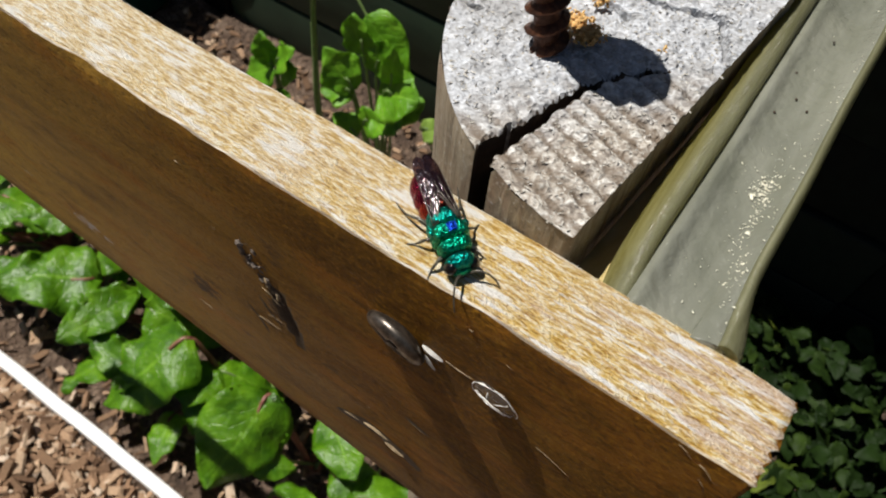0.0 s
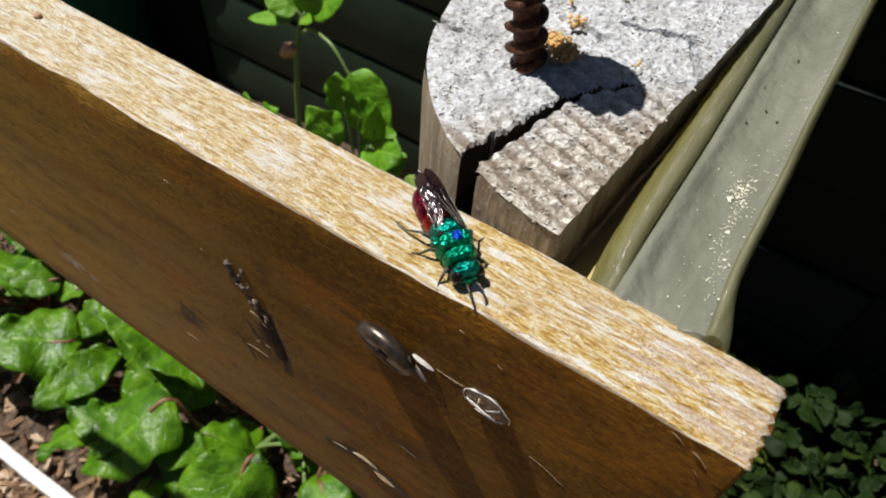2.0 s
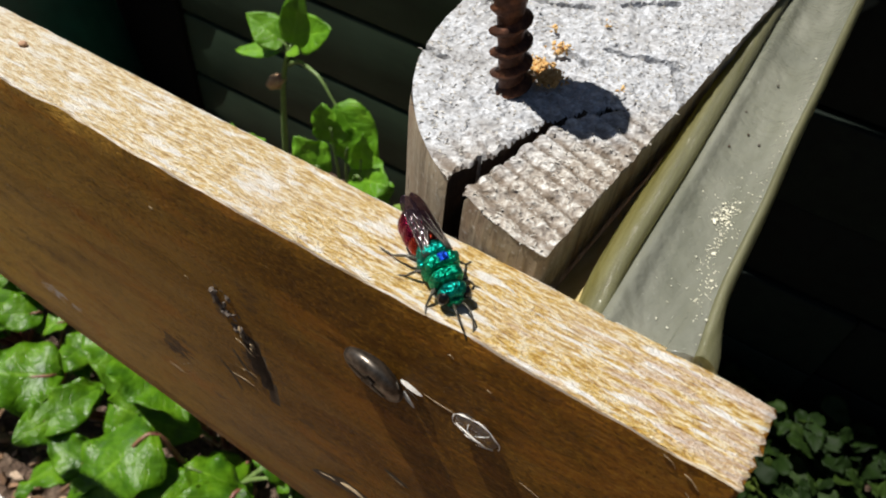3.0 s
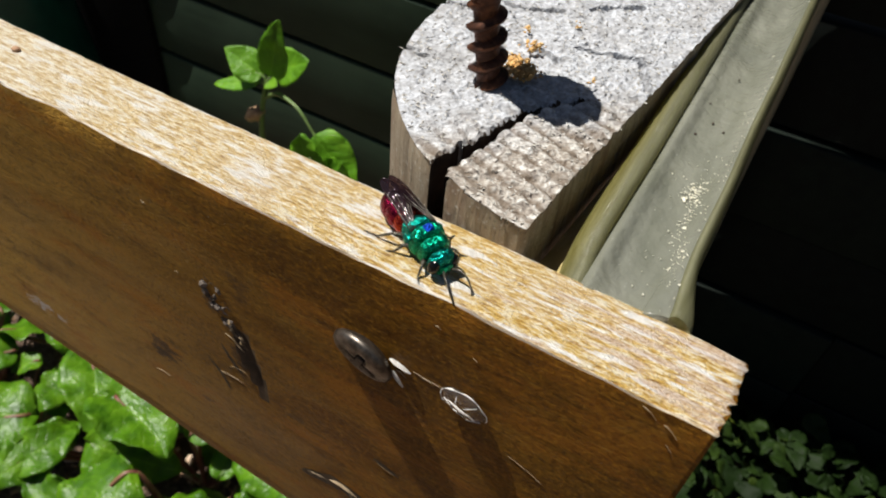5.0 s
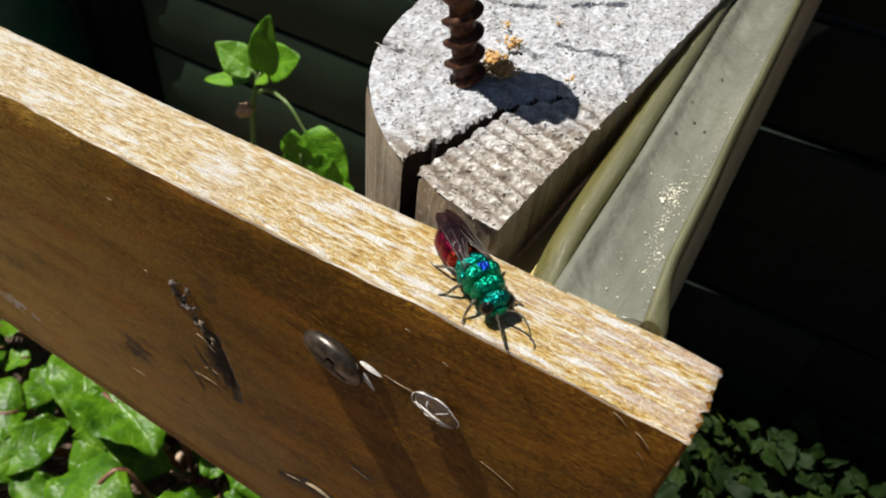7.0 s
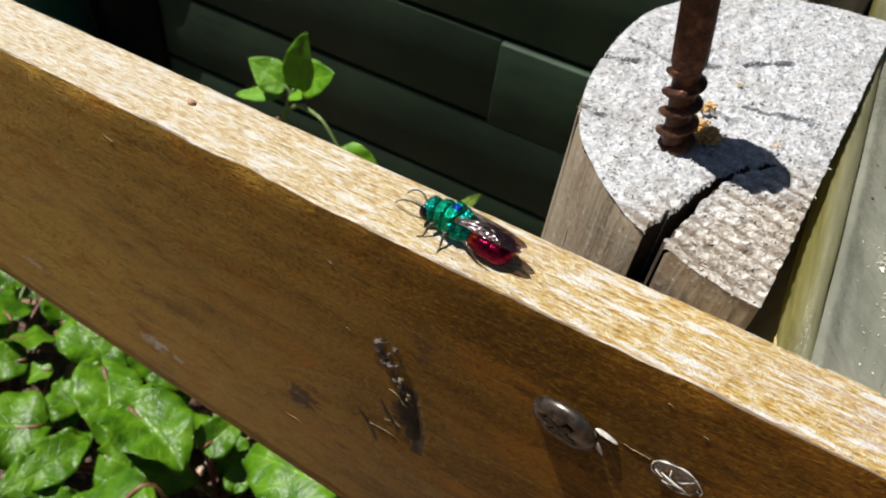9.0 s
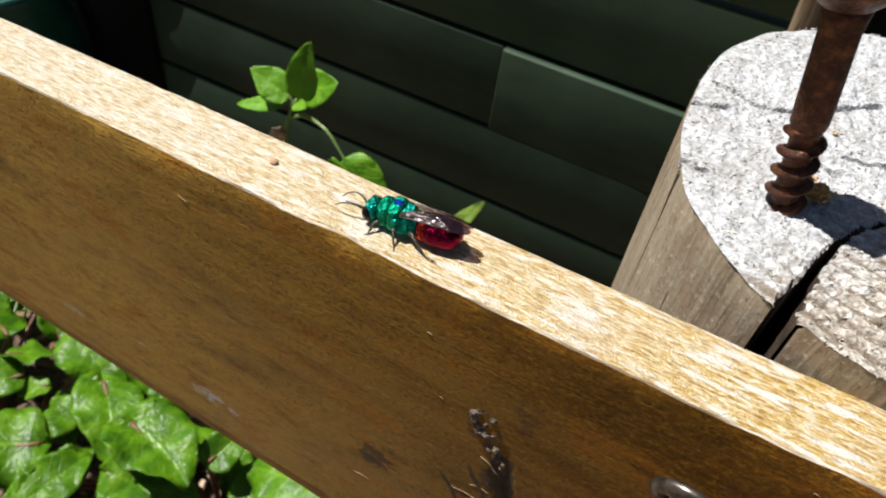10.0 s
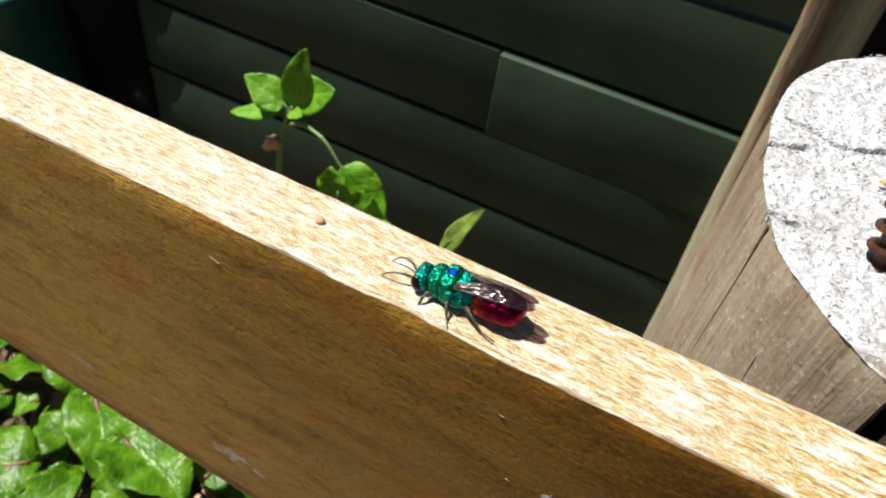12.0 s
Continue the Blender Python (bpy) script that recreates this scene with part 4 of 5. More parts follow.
def build_post():
    post = thing("wooden_post", (POST_X, POST_Y, -42), "grey weathered half-round wooden post with a split top", "post")
    up = 42
    step = 0.028
    nx, ny = 120, 250
    x0, y0 = POST_X - 2.95, POST_Y - 3.5
    bm = bmesh.new()
    made = {}

    def height(x, y):
        g = crack_gap(x, y)
        rim_out = abs((x - POST_X) / 2.86) ** 2.25 + abs((y - POST_Y) / 3.36) ** 2.25
        calm = 1 - 0.75 * max(0.0, min(1.0, (rim_out - 0.86) / 0.1))
        h = POST_TOP + 0.03 * (y - 2) * 0.35 + 0.030 * fbm(x * 1.5, y * 1.5, 1) + calm * (0.030 * fbm(x * 7, y * 7, 4) + 0.011 * noise.noise((x * 26, y * 26, 7)))
        ring = math.hypot(x + 1.2, y - 5.2)
        h += 0.004 * math.sin(ring * 24 + 0.9 * fbm(x, y, 9))
        if x > -2.9 and y < 2.9:
            # saw marks across the wedge, torn open here and there
            saw = math.sin((y * 0.95 + x * 0.3) * 31 + 1.6 * fbm(x * 1.5, y * 1.5, 3))
            h += calm * (0.020 * saw + 0.022 * max(0.0, saw) * noise.noise((x * 11, y * 11, 4)))
        if g > -0.03:
            h -= 0.03 * min(1, (g + 0.03) / 0.03)
        if g > 0.004:
            h -= 5.5
        for (ax, ay), (bx, by) in (((-4.5, 2.75), (-4.0, 2.72)), ((-4.3, 4.6), (-3.7, 4.35)), ((-3.7, 4.35), (-3.2, 4.6)), ((-2.7, 3.9), (-2.0, 4.1)), ((-2.0, 4.1), (-1.75, 3.6)), ((-4.45, 3.9), (-4.05, 4.1)), ((-2.9, 4.9), (-2.4, 5.4)), ((-3.1, 3.6), (-2.75, 3.55))):
            ex, ey = bx - ax, by - ay
            t = max(0.0, min(1.0, ((x - ax) * ex + (y - ay) * ey) / (ex * ex + ey * ey)))
            d = math.hypot(x - ax - t * ex, y - ay - t * ey) + 0.02 * noise.noise((x * 8, y * 8, 5))
            h -= 0.24 * max(0.0, 1 - max(0.0, d) / 0.042)
        if rim_out > 0.93:
            h -= 0.16 * (rim_out - 0.93) + 0.008 * abs(noise.noise((x * 20, y * 20, 3)))
        return h

    outline = []
    for k in range(1440):
        q = 2 * math.pi * k / 1440
        c, d = math.cos(q), math.sin(q)
        r = (abs(c / 2.86) ** 2.25 + abs(d / 3.36) ** 2.25) ** (-1 / 2.25) * (1 + 0.008 * math.sin(5 * q + 1) + 0.0015 * math.sin(17 * q))
        x, y = r * c, r * d
        flat = 0.095 * y
        if x <= flat:
            outline.append((x, y))
    first = max(range(len(outline)), key=lambda k: math.dist(outline[k], outline[k - 1]))
    outline = outline[first:] + outline[:first]
    (ax, ay), (bx, by) = outline[-1], outline[0]
    outline += [(ax + (bx - ax) * k / 150 + 0.012 * noise.noise((k * 0.2, 1, 1)), ay + (by - ay) * k / 150) for k in range(1, 150)]
    loop = np.array(outline)

    def snapped(x, y):
        """The place itself inside the rim, else the nearest one on it."""
        if in_rim(x, y):
            return x, y
        k = int(((loop - (x - POST_X, y - POST_Y)) ** 2).sum(1).argmin())
        return loop[k, 0] + POST_X, loop[k, 1] + POST_Y

    def in_rim(x, y):
        dx, dy = x - POST_X, y - POST_Y
        q = math.atan2(dy, dx)
        k = 1 + 0.008 * math.sin(5 * q + 1) + 0.0015 * math.sin(17 * q)
        return dx <= 0.095 * dy and abs(dx / 2.86 / k) ** 2.25 + abs(dy / 3.36 / k) ** 2.25 < 1

    def corner(i, j):
        if (i, j) not in made:
            x, y = x0 + step * i, y0 + step * j
            g = crack_gap(x, y)
            if abs(g) < 0.018 and y < 2.85:
                # drawn onto the split's edge, so that it runs clean
                e = 0.004
                gx, gy = (crack_gap(x + e, y) - g) / e, (crack_gap(x, y + e) - g) / e
                k = max(0.5, gx * gx + gy * gy)
                x, y = x - g * gx / k, y - g * gy / k
            x, y = snapped(x, y)
            made[i, j] = bm.verts.new((x - POST_X, y - POST_Y, height(x, y) + up))
        return made[i, j]

    for i in range(nx):
        for j in range(ny):
            if any(in_rim(x0 + step * (i + p), y0 + step * (j + q)) for p in (0, 1) for q in (0, 1)):
                f = bm.faces.new((corner(i, j), corner(i + 1, j), corner(i + 1, j + 1), corner(i, j + 1)))
                # faces inside the split take a dark colour, standing for its shade
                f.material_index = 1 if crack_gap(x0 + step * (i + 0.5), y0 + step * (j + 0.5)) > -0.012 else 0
    part("sawn_top", bm, (END_GRAIN, CRACK_SHADE), post, "rough pale grey sawn end", smooth=False)

    # the round and sawn sides, open where the split runs down
    bm = bmesh.new()
    levels = [0.0, -0.12, -0.4, -0.9, -1.6, -2.6, -4, -6, -9, -13, -19, -28, -43.5]
    rows = []
    for k in range(0, len(outline), 3):
        x, y = outline[k]
        d = Vector((x + 1.0, y, 0)).normalized()
        row = []
        for z in levels:
            w = 0.020 * noise.noise((x * 7, y * 7, z * 0.2)) + 0.035 * noise.noise((x * 2, y * 2, z * 0.12)) - 0.012 + 0.012 * (z < -0.05)
            h = height(x + POST_X, y + POST_Y) if crack_gap(x + POST_X, y + POST_Y) < -0.05 else POST_TOP - 0.08
            row.append(bm.verts.new((x + d.x * w, y + d.y * w, up + (h if z == 0 else POST_TOP - 0.06 + z))))
        rows.append((row, crack_gap(x + POST_X, y + POST_Y) > 0.0))
    for (a, ga), (b, gb) in zip(rows, rows[1:] + rows[:1]):
        for k in range(len(levels) - 1):
            if not ((ga or gb) and levels[k] > -5):
                bm.faces.new((a[k + 1], b[k + 1], b[k], a[k]))
    bmesh.ops.recalc_face_normals(bm, faces=bm.faces)
    part("shaft", bm, POST_SIDE, post)

    # thin dark tubes down the round side, drawn as the shade in cracks
    for cx, cy, deep in ((-4.22, 2.58, 3.4), (-4.03, 2.06, 1.3), (-3.80, 1.86, 1.6), (-2.42, 1.02, 1.6)):
        k = int(((loop - (cx - POST_X, cy - POST_Y)) ** 2).sum(1).argmin())
        x, y = loop[k]
        d = Vector((x + 1.0, y, 0)).normalized() * -0.006
        line = [(x + d.x + 0.05 * noise.noise((z * 2.5, k * 0.37, 0)), y + d.y + 0.05 * noise.noise((z * 1.5, 0, k)), up + POST_TOP - 0.02 - deep * z) for z in (0, 0.2, 0.4, 0.6, 0.8, 1.0)]
        part("crack", tube(bmesh.new(), line, [0.013, 0.013, 0.011, 0.012, 0.008, 0.003], 6), DARK_GRIT_SHADE, post, "dark tube drawn as the shade of a drying crack")

    # pale torn fibres on the sawn top and its rim
    rng = random.Random(5)
    verts, faces = [], []
    while len(faces) < 2200:
        x, y = x0 + rng.random() * 3.0, y0 + rng.random() * 7
        if not in_post(x, y) or crack_gap(x, y) > -0.03:
            continue
        rim_out = abs((x - POST_X) / 2.86) ** 2.25 + abs((y - POST_Y) / 3.36) ** 2.25
        l, w = rng.uniform(0.02, 0.055), rng.uniform(0.004, 0.010)
        if rim_out > 0.85:
            l *= 1.5
        a, tilt = rng.uniform(0, 6.28), rng.uniform(-0.1, 0.25)
        d = Vector((math.cos(a), math.sin(a), tilt)).normalized() * l
        s = Vector((-math.sin(a), math.cos(a), rng.uniform(-0.5, 0.5))) * w
        p = Vector((x - POST_X, y - POST_Y, height(x, y) + up + 0.004))
        base = len(verts)
        verts += [tuple((q) * CM) for q in (p - s, p + s, p + d * 0.6 + s * 0.8 + Vector((0, 0, 0.01)), p + d, p + d * 0.6 - s * 0.8)]
        faces.append(tuple(base + i for i in range(5)))
    me = bpy.data.meshes.new("torn_fibre")
    me.from_pydata(verts, [], faces)
    me.materials.append(POST_FIBRE)
    ob = new("torn_fibre", me)
    ob.parent = post
    tagged(ob, "pale torn wood fibres", kind="stuff")


def build_rusty_screw():
    at = Vector((-3.20, 2.66, 0.30))
    screw = thing("rusty_screw", tuple(at), "thick rusty screw standing upright in the post's top", "screw")
    lean = Matrix.Rotation(radians(-10.5), 4, "Y") @ Matrix.Rotation(radians(-1), 4, "X")

    def turned(bm):
        bmesh.ops.transform(bm, matrix=lean, verts=bm.verts)
        return bm

    pts = [(0, 0, z) for z in (-0.6, 0.3, 0.82, 0.95, 1.1, 1.9, 2.05)]
    part("shank", turned(tube(bmesh.new(), pts, [0.125, 0.125, 0.13, 0.17, 0.172, 0.172, 0.21], 20)), RUST, screw)
    bm = bmesh.new()
    turns, per, pitch = 6, 26, 0.215
    prof = [(0.12, -0.075), (0.205, -0.012), (0.21, 0.012), (0.12, 0.06)]
    rows = []
    for k in range(turns * per + 1):
        a, z = 2 * math.pi * k / per, -0.35 + pitch * k / per
        fade = min(1, (turns * per - k) / 14)
        rows.append([bm.verts.new(((0.12 + (r - 0.12) * fade) * math.cos(a), (0.12 + (r - 0.12) * fade) * math.sin(a), z + h)) for r, h in prof])
    for a, b in zip(rows, rows[1:]):
        for k in range(3):
            bm.faces.new((a[k], b[k], b[k + 1], a[k + 1]))
    part("thread", turned(bm), RUST, screw)
    bm = tube(bmesh.new(), [(0, 0, z) for z in (2.0, 2.12, 2.22, 2.34, 2.44)], [0.19, 0.34, 0.45, 0.45, 0.30], 24)
    part("head", turned(bm), RUST, screw)

    dust = thing("sawdust", (-2.93, 3.05, POST_TOP + 0.03), "orange sawdust crumbs beside the rusty screw", "sawdust")
    rng = random.Random(9)
    bm = bmesh.new()
    for cx, cy, n, spread in ((-0.02, -0.10, 330, 0.13), (-0.16, 0.04, 110, 0.11), (-0.22, -0.22, 50, 0.09), (-0.13, 0.44, 50, 0.10), (-0.38, 0.75, 9, 0.07), (0.06, 1.24, 6, 0.06), (0.64, 0.15, 5, 0.06)):
        for _ in range(n):
            r = rng.uniform(0.007, 0.017) + 0.014 * rng.random() ** 4
            blob(bm, (cx + rng.gauss(0, spread * 0.5), cy + rng.gauss(0, spread * 0.5), 0.02 + rng.random() * 0.09), (r * rng.uniform(1, 1.9), r * rng.uniform(0.5, 1), r * 0.7), (rng.uniform(-40, 40), rng.uniform(-40, 40), rng.uniform(0, 180)), 6, 5, 0.009)
    tagged(part("dust", bm, SAWDUST, dust), kind="stuff")


# ---- the plastic strip ----
def build_plastic():
    strip = thing("plastic_strip", (-1.0, 0.862, 0.04), "milky translucent plastic strip with a yellowed rolled rim", "plastic strip")

    def drift(y):
        return 0.0125 * y, 0.03 * y

    def swept(prof, bend, n=90, y1=15.0, wob=0.014):
        """A closed profile drawn along the strip; bend(x, z, e) reshapes its free end, where e nears 1."""
        bm = bmesh.new()
        rows = []
        for i in range(n + 1):
            y = y1 * (i / n) ** 2
            dx, dz = drift(y)
            e = math.exp(-(y / 0.45) ** 2)
            row = []
            for x, z in prof:
                bx, bz = bend(x, z, e)
                y_end = 0.03 * noise.noise((x * 6, z * 6, 0)) if i == 0 else 0
                row.append(bm.verts.new((bx + dx + wob * noise.noise((x * 3, y * 0.8, 1)), y + y_end, bz + dz + wob * noise.noise((x * 3, y * 1.1, 5)) + 0.006 * noise.noise((x * 9, y * 5, 2)))))
            rows.append(row)
        m = len(prof)
        for a, b in zip(rows, rows[1:]):
            for k in range(m):
                bm.faces.new((a[k], a[(k + 1) % m], b[(k + 1) % m], b[k]))
        bm.faces.new(rows[0][::-1])
        bm.faces.new(rows[-1])
        bmesh.ops.recalc_face_normals(bm, faces=bm.faces)
        return bm

    top = [Vector((*q, 0)) for q in ((-0.44, -0.06), (-0.40, -0.075), (-0.35, -0.045), (-0.31, -0.03), (-0.26, -0.05), (-0.19, -0.085), (-0.05, -0.10), (0.10, -0.10), (0.19, -0.07),
                                     (0.255, -0.01), (0.305, 0.04), (0.35, 0.05), (0.395, 0.02), (0.42, -0.05), (0.43, -0.13), (0.425, -0.22))]
    line = [(p.x, p.y) for p in smooth_line(top, 3)]
    under = [(min(x, 0.395) - 0.01, min(z - 0.03, -0.10) if x < 0.2 else -0.23) for x, z in line]
    part("sheet", swept(line + under[::-1], lambda x, z, e: (x + 0.05 * e * max(0.0, (x - 0.30) / 0.1) - 0.075 * e * max(0.0, 1 - abs(x - 0.25) / 0.08), z - 0.05 * e * max(0.0, (x - 0.2) / 0.2))), PLASTIC, strip)
    roll = [(-0.530 + 0.130 * math.cos(a) + 0.060 * math.sin(a), -0.16 + 0.215 * math.sin(a)) for a in (2 * math.pi * k / 28 for k in range(28))]
    part("rim", swept(roll, lambda x, z, e: (x + 0.05 * e, z - 0.11 * e)), RIM, strip, "yellowed rolled rim")

    lip = [(0.375 + 0.050 * math.cos(a) - 0.025 * math.sin(a), -0.02 + 0.105 * math.sin(a)) for a in (2 * math.pi * k / 20 for k in range(20))]
    part("lip", swept(lip, lambda x, z, e: (x + 0.10 * e * (1 + 1.5 * (x - 0.375) / 0.05 * 0.3), z - 0.02 * e)), RIM, strip, "thick translucent lip")

    # dirt caught on the film: a dense streak by the lip, a few grains elsewhere
    rng = random.Random(31)
    bm = bmesh.new()
    for cx, cy, sx, sy, n, big in ((0.10, 1.72, 0.045, 0.10, 70, 1.0), (0.15, 1.45, 0.035, 0.40, 120, 0.8), (0.05, 1.3, 0.12, 0.5, 26, 0.6), (0.0, 2.6, 0.16, 1.2, 14, 0.6), (0.29, 2.2, 0.03, 1.6, 60, 0.7), (0.23, 0.55, 0.03, 0.2, 40, 0.8)):
        for _ in range(n):
            x, y = max(-0.3, min(0.34, rng.gauss(cx, sx))), abs(rng.gauss(cy, sy)) + 0.02
            r = big * (rng.uniform(0.003, 0.008) + 0.010 * rng.random() ** 5)
            dx, dz = drift(y)
            zz = -0.095 + 0.14 * max(0.0, min(1.0, (x - 0.15) / 0.15)) ** 1.4
            blob(bm, (x + dx, y, zz + dz + 0.012), (r, r * rng.uniform(0.6, 2.4), 0.0025), (rng.uniform(-25, 25), rng.uniform(-25, 25), rng.uniform(0, 180)), 6, 4, 0.004)
    tagged(part("fleck", bm, SAWDUST_PALE, strip, "pale flecks of dirt"), kind="stuff")
    bm = bmesh.new()
    for x, y in ((-0.18, 3.36), (-0.02, 4.05), (-0.16, 2.7), (0.09, 2.9), (-0.05, 3.0)):
        dx, dz = drift(y)
        blob(bm, (x + dx, y, -0.085 + dz), (0.014, 0.02, 0.008), (0, 0, 40 * x), 7, 5, 0.006)
    tagged(part("grit", bm, DARK_GRIT_SHADE, strip, "dark grit"), kind="stuff")
    # a pale sheet added between the roll and the post, to brighten the gap
    bm = bmesh.new()
    rows = []
    for i in range(61):
        y = 3.6 * i / 60
        dx, dz = drift(y)
        wall = POST_X + 0.095 * (y + 0.862 - POST_Y) + 1.0 + 0.03
        lip = -0.60 + dx
        row = []
        for k in range(9):
            u = k / 8
            row.append((wall + (lip - wall) * u, y, -0.50 + 0.26 * u ** 1.3 + dz + 0.02 * noise.noise((u * 3, y * 2.5, 8))))
        rows.append([bm.verts.new(q) for q in row] + [bm.verts.new((x, y, z - 0.03)) for x, y, z in reversed(row)])
    for a, b in zip(rows, rows[1:]):
        for k in range(18):
            bm.faces.new((a[k], a[(k + 1) % 18], b[(k + 1) % 18], b[k]))
    bm.faces.new(rows[0][::-1])
    bm.faces.new(rows[-1])
    bmesh.ops.recalc_face_normals(bm, faces=bm.faces)
    part("tucked_edge", bm, GAP_FILL, strip, "pale yellow sheet added to brighten the gap")


# ---- the board ----
def lean(x):
    """How far the worn top of the face stands back."""
    return 0.062 + 0.02 * noise.noise((x * 0.3, 4, 2))


def chipped(x):
    """Deeper bites out of the front arris."""
    w = 0.05 * max(0, 1 - abs(x + 6.55) / 0.75) * (0.7 + 0.3 * math.sin(9 * x)) + 0.025 * max(0, 1 - abs(x + 9.2) / 1.5) + 0.02 * max(0, 1 - abs(x + 2.2) / 0.5)
    return w + 0.012 * abs(noise.noise((x * 2.3, 7, 2)))


def face_back(x, z):
    return lean(x) * max(0.0, 1 + z / 5.6)


def build_board():
    board = thing("wooden_board", (0, 0, 0), "weathered wooden board with a dark stained face and bright worn edge", "board")
    x_left, depth, tall = -42.0, 0.855, -5.58
    # cross-section from the front's foot over the top to the back's foot
    prof = []
    for k in range(22):
        prof.append((0.0, tall + 0.03 + (abs(tall) - 0.35) * k / 21))
    prof += [(0.0, -0.20), (0.0, -0.09), (0.004, -0.012), (0.022, -0.003)]
    prof += [(0.05 + (depth - 0.1) * k / 20, 0.0) for k in range(21)]
    prof += [(depth - 0.02, -0.01), (depth, -0.04), (depth, -1.5), (depth, -3.5), (depth, tall + 0.03), (depth - 0.03, tall), (0.03, tall)]
    top_first, top_last = 23, 48

    def knot(x, z):
        # the open slit of the knot, running down to the right
        t = max(0.0, min(1.0, (z + 2.15) / -1.0))
        cx = -4.68 + 0.28 * t
        d = abs(x - cx)
        if -3.2 < z < -2.12:
            return -0.15 * (1 - t ** 3) * max(0.0, 1 - d / (0.11 * (1.15 - 0.6 * t)))
        return 0.0

    def wide(x):
        return 0.915 - 0.065 * math.exp(x / 0.5) - 0.02 * min(1.0, max(0.0, (-x - 8) / 4))

    def foot(x):
        return -5.83 - 0.085 * (max(x, -16.0) + 5)

    xs, x = [], 0.0
    while x > -12:
        xs.append(x)
        x -= 0.05
    while x > x_left:
        xs.append(x)
        x -= 0.25
    xs.append(x_left)
    bm = bmesh.new()
    rows = []
    for i, x in enumerate(xs):
        row = []
        dent = lean(x) + chipped(x)
        for k, (y, z) in enumerate(prof):
            yy, zz, xx = y * wide(x) / depth, z, x
            if z < -3.6:
                zz = -3.6 + (z + 3.6) * (foot(x) + 3.6) / (tall + 3.6)
            if k <= top_first:
                zc = min(z, -0.378)
                yy += 0.0012 * fbm(x * 1.5, zc * 2, 2, 2) - knot(x, z)
            if k <= top_first:
                yy += face_back(x, z) + (0.6 * chipped(x) + 0.006 * noise.noise((x * 3, 1, 6)) if k == top_first else 0)
            else:
                yy += dent * max(0.0, 1 - y / 0.5) if z > -0.02 and y < 0.5 else 0
            if top_first < k < top_first + 4:
                soft = (top_first + 4 - k) / 3
                zz -= (0.03 + chipped(x)) * soft * 0.3 + 0.008 * abs(noise.noise((x * 6, 0, 3)))
                yy += 0.010 * noise.noise((x * 3, 1, 6))
            if top_first < k <= top_last:
                zz += 0.010 * noise.noise((x * 1.3, y * 26, 1)) + 0.007 * noise.noise((x * 5, y * 60, 2)) + 0.006 * fbm(x * 1.1, y * 3, 5)
                yy += 0.008 * noise.noise((x * 2.5, y * 9, 8))
            if i == 0:
                xx += 0.022 * math.sin(y * 52) * (1 if z > -0.3 else 0.4) + 0.10 * (y / depth) * 0.6 - 0.02 + 0.03 * noise.noise((y * 30, z * 6, 1))
            row.append(bm.verts.new((xx, yy, zz)))
        rows.append(row)
    m = len(prof)
    for a, b in zip(rows, rows[1:]):
        for k in range(m):
            f = bm.faces.new((a[k], a[(k + 1) % m], b[(k + 1) % m], b[k]))
            # the slit's faces get the dark material, its shade painted in
            slit = k < top_first and min(knot(a[k].co.x, a[k].co.z), knot(b[k].co.x, b[k + 1].co.z), knot(a[k].co.x, a[k + 1].co.z), knot(b[k].co.x, b[k].co.z)) < -0.01
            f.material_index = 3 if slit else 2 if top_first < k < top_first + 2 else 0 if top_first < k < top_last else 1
    for a, b in zip(rows, rows[1:]):
        for k in (top_first + 1, top_last):
            bm.edges.get((a[k], b[k])).smooth = False
    bm.faces.new(rows[0][::-1]).material_index = 1
    bm.faces.new(rows[-1]).material_index = 1
    bmesh.ops.recalc_face_normals(bm, faces=bm.faces)
    part("plank", bm, (WOOD_TOP, WOOD_FACE, ARRIS, DARK_GRIT_SHADE), board)

    # crumbled grey knot wood above and along the slit
    bm = bmesh.new()

    def knot_at(i, j):
        u, v = i / 44, 2 * j / 14 - 1
        w = (0.02 + 0.20 * math.sin(math.pi * min(1.0, u * 1.25) ** 0.8) ** 0.8) * (1 + 0.5 * noise.noise((u * 9, v, 3)))
        x = -5.12 + 0.52 * u + 0.62 * w * v * 1.2
        z = -1.42 - 0.86 * u + w * v * 0.8
        edge = max(0.0, 1 - abs(v) ** 3) * min(1, 8 * u, 8 * (1 - u))
        return (x, face_back(x, z) + 0.012 - edge * (0.014 + 0.05 * fbm(x * 9, z * 9, 2)), z)

    sheet(bm, 44, 14, knot_at)
    part("knot", bm, KNOT, board, "dark ragged knot with an open slit", smooth=False)

    def sliver(points, width, lift, mat, name, label, flat=False):
        """A pointed flat shaving or gash along the face."""
        line = smooth_line([(x, 0, z) for x, z in points], 5)
        bm, rows = bmesh.new(), []
        for i, p in enumerate(line):
            u = i / (len(line) - 1)
            way = (line[min(i + 1, len(line) - 1)] - line[max(i - 1, 0)]).normalized()
            side = Vector((-way.z, 0, way.x)) * width * (math.sin(math.pi * min(1, u + 0.02)) ** 0.6 + 0.05) * (1 + 0.6 * noise.noise((p.x * 9, p.z * 9, 1)))
            rise = lift * math.sin(math.pi * u)
            q = p + Vector((0, face_back(p.x, p.z), 0))
            out, mid = (-0.004, -0.0045) if flat else (0.004, -0.004 - rise)
            rows.append([bm.verts.new(q + side + Vector((0, out, 0))), bm.verts.new(q + Vector((0, mid, 0))), bm.verts.new(q - side + Vector((0, out, 0)))])
        for a, b in zip(rows, rows[1:]):
            for k in range(2):
                bm.faces.new((a[k], a[k + 1], b[k + 1], b[k]))
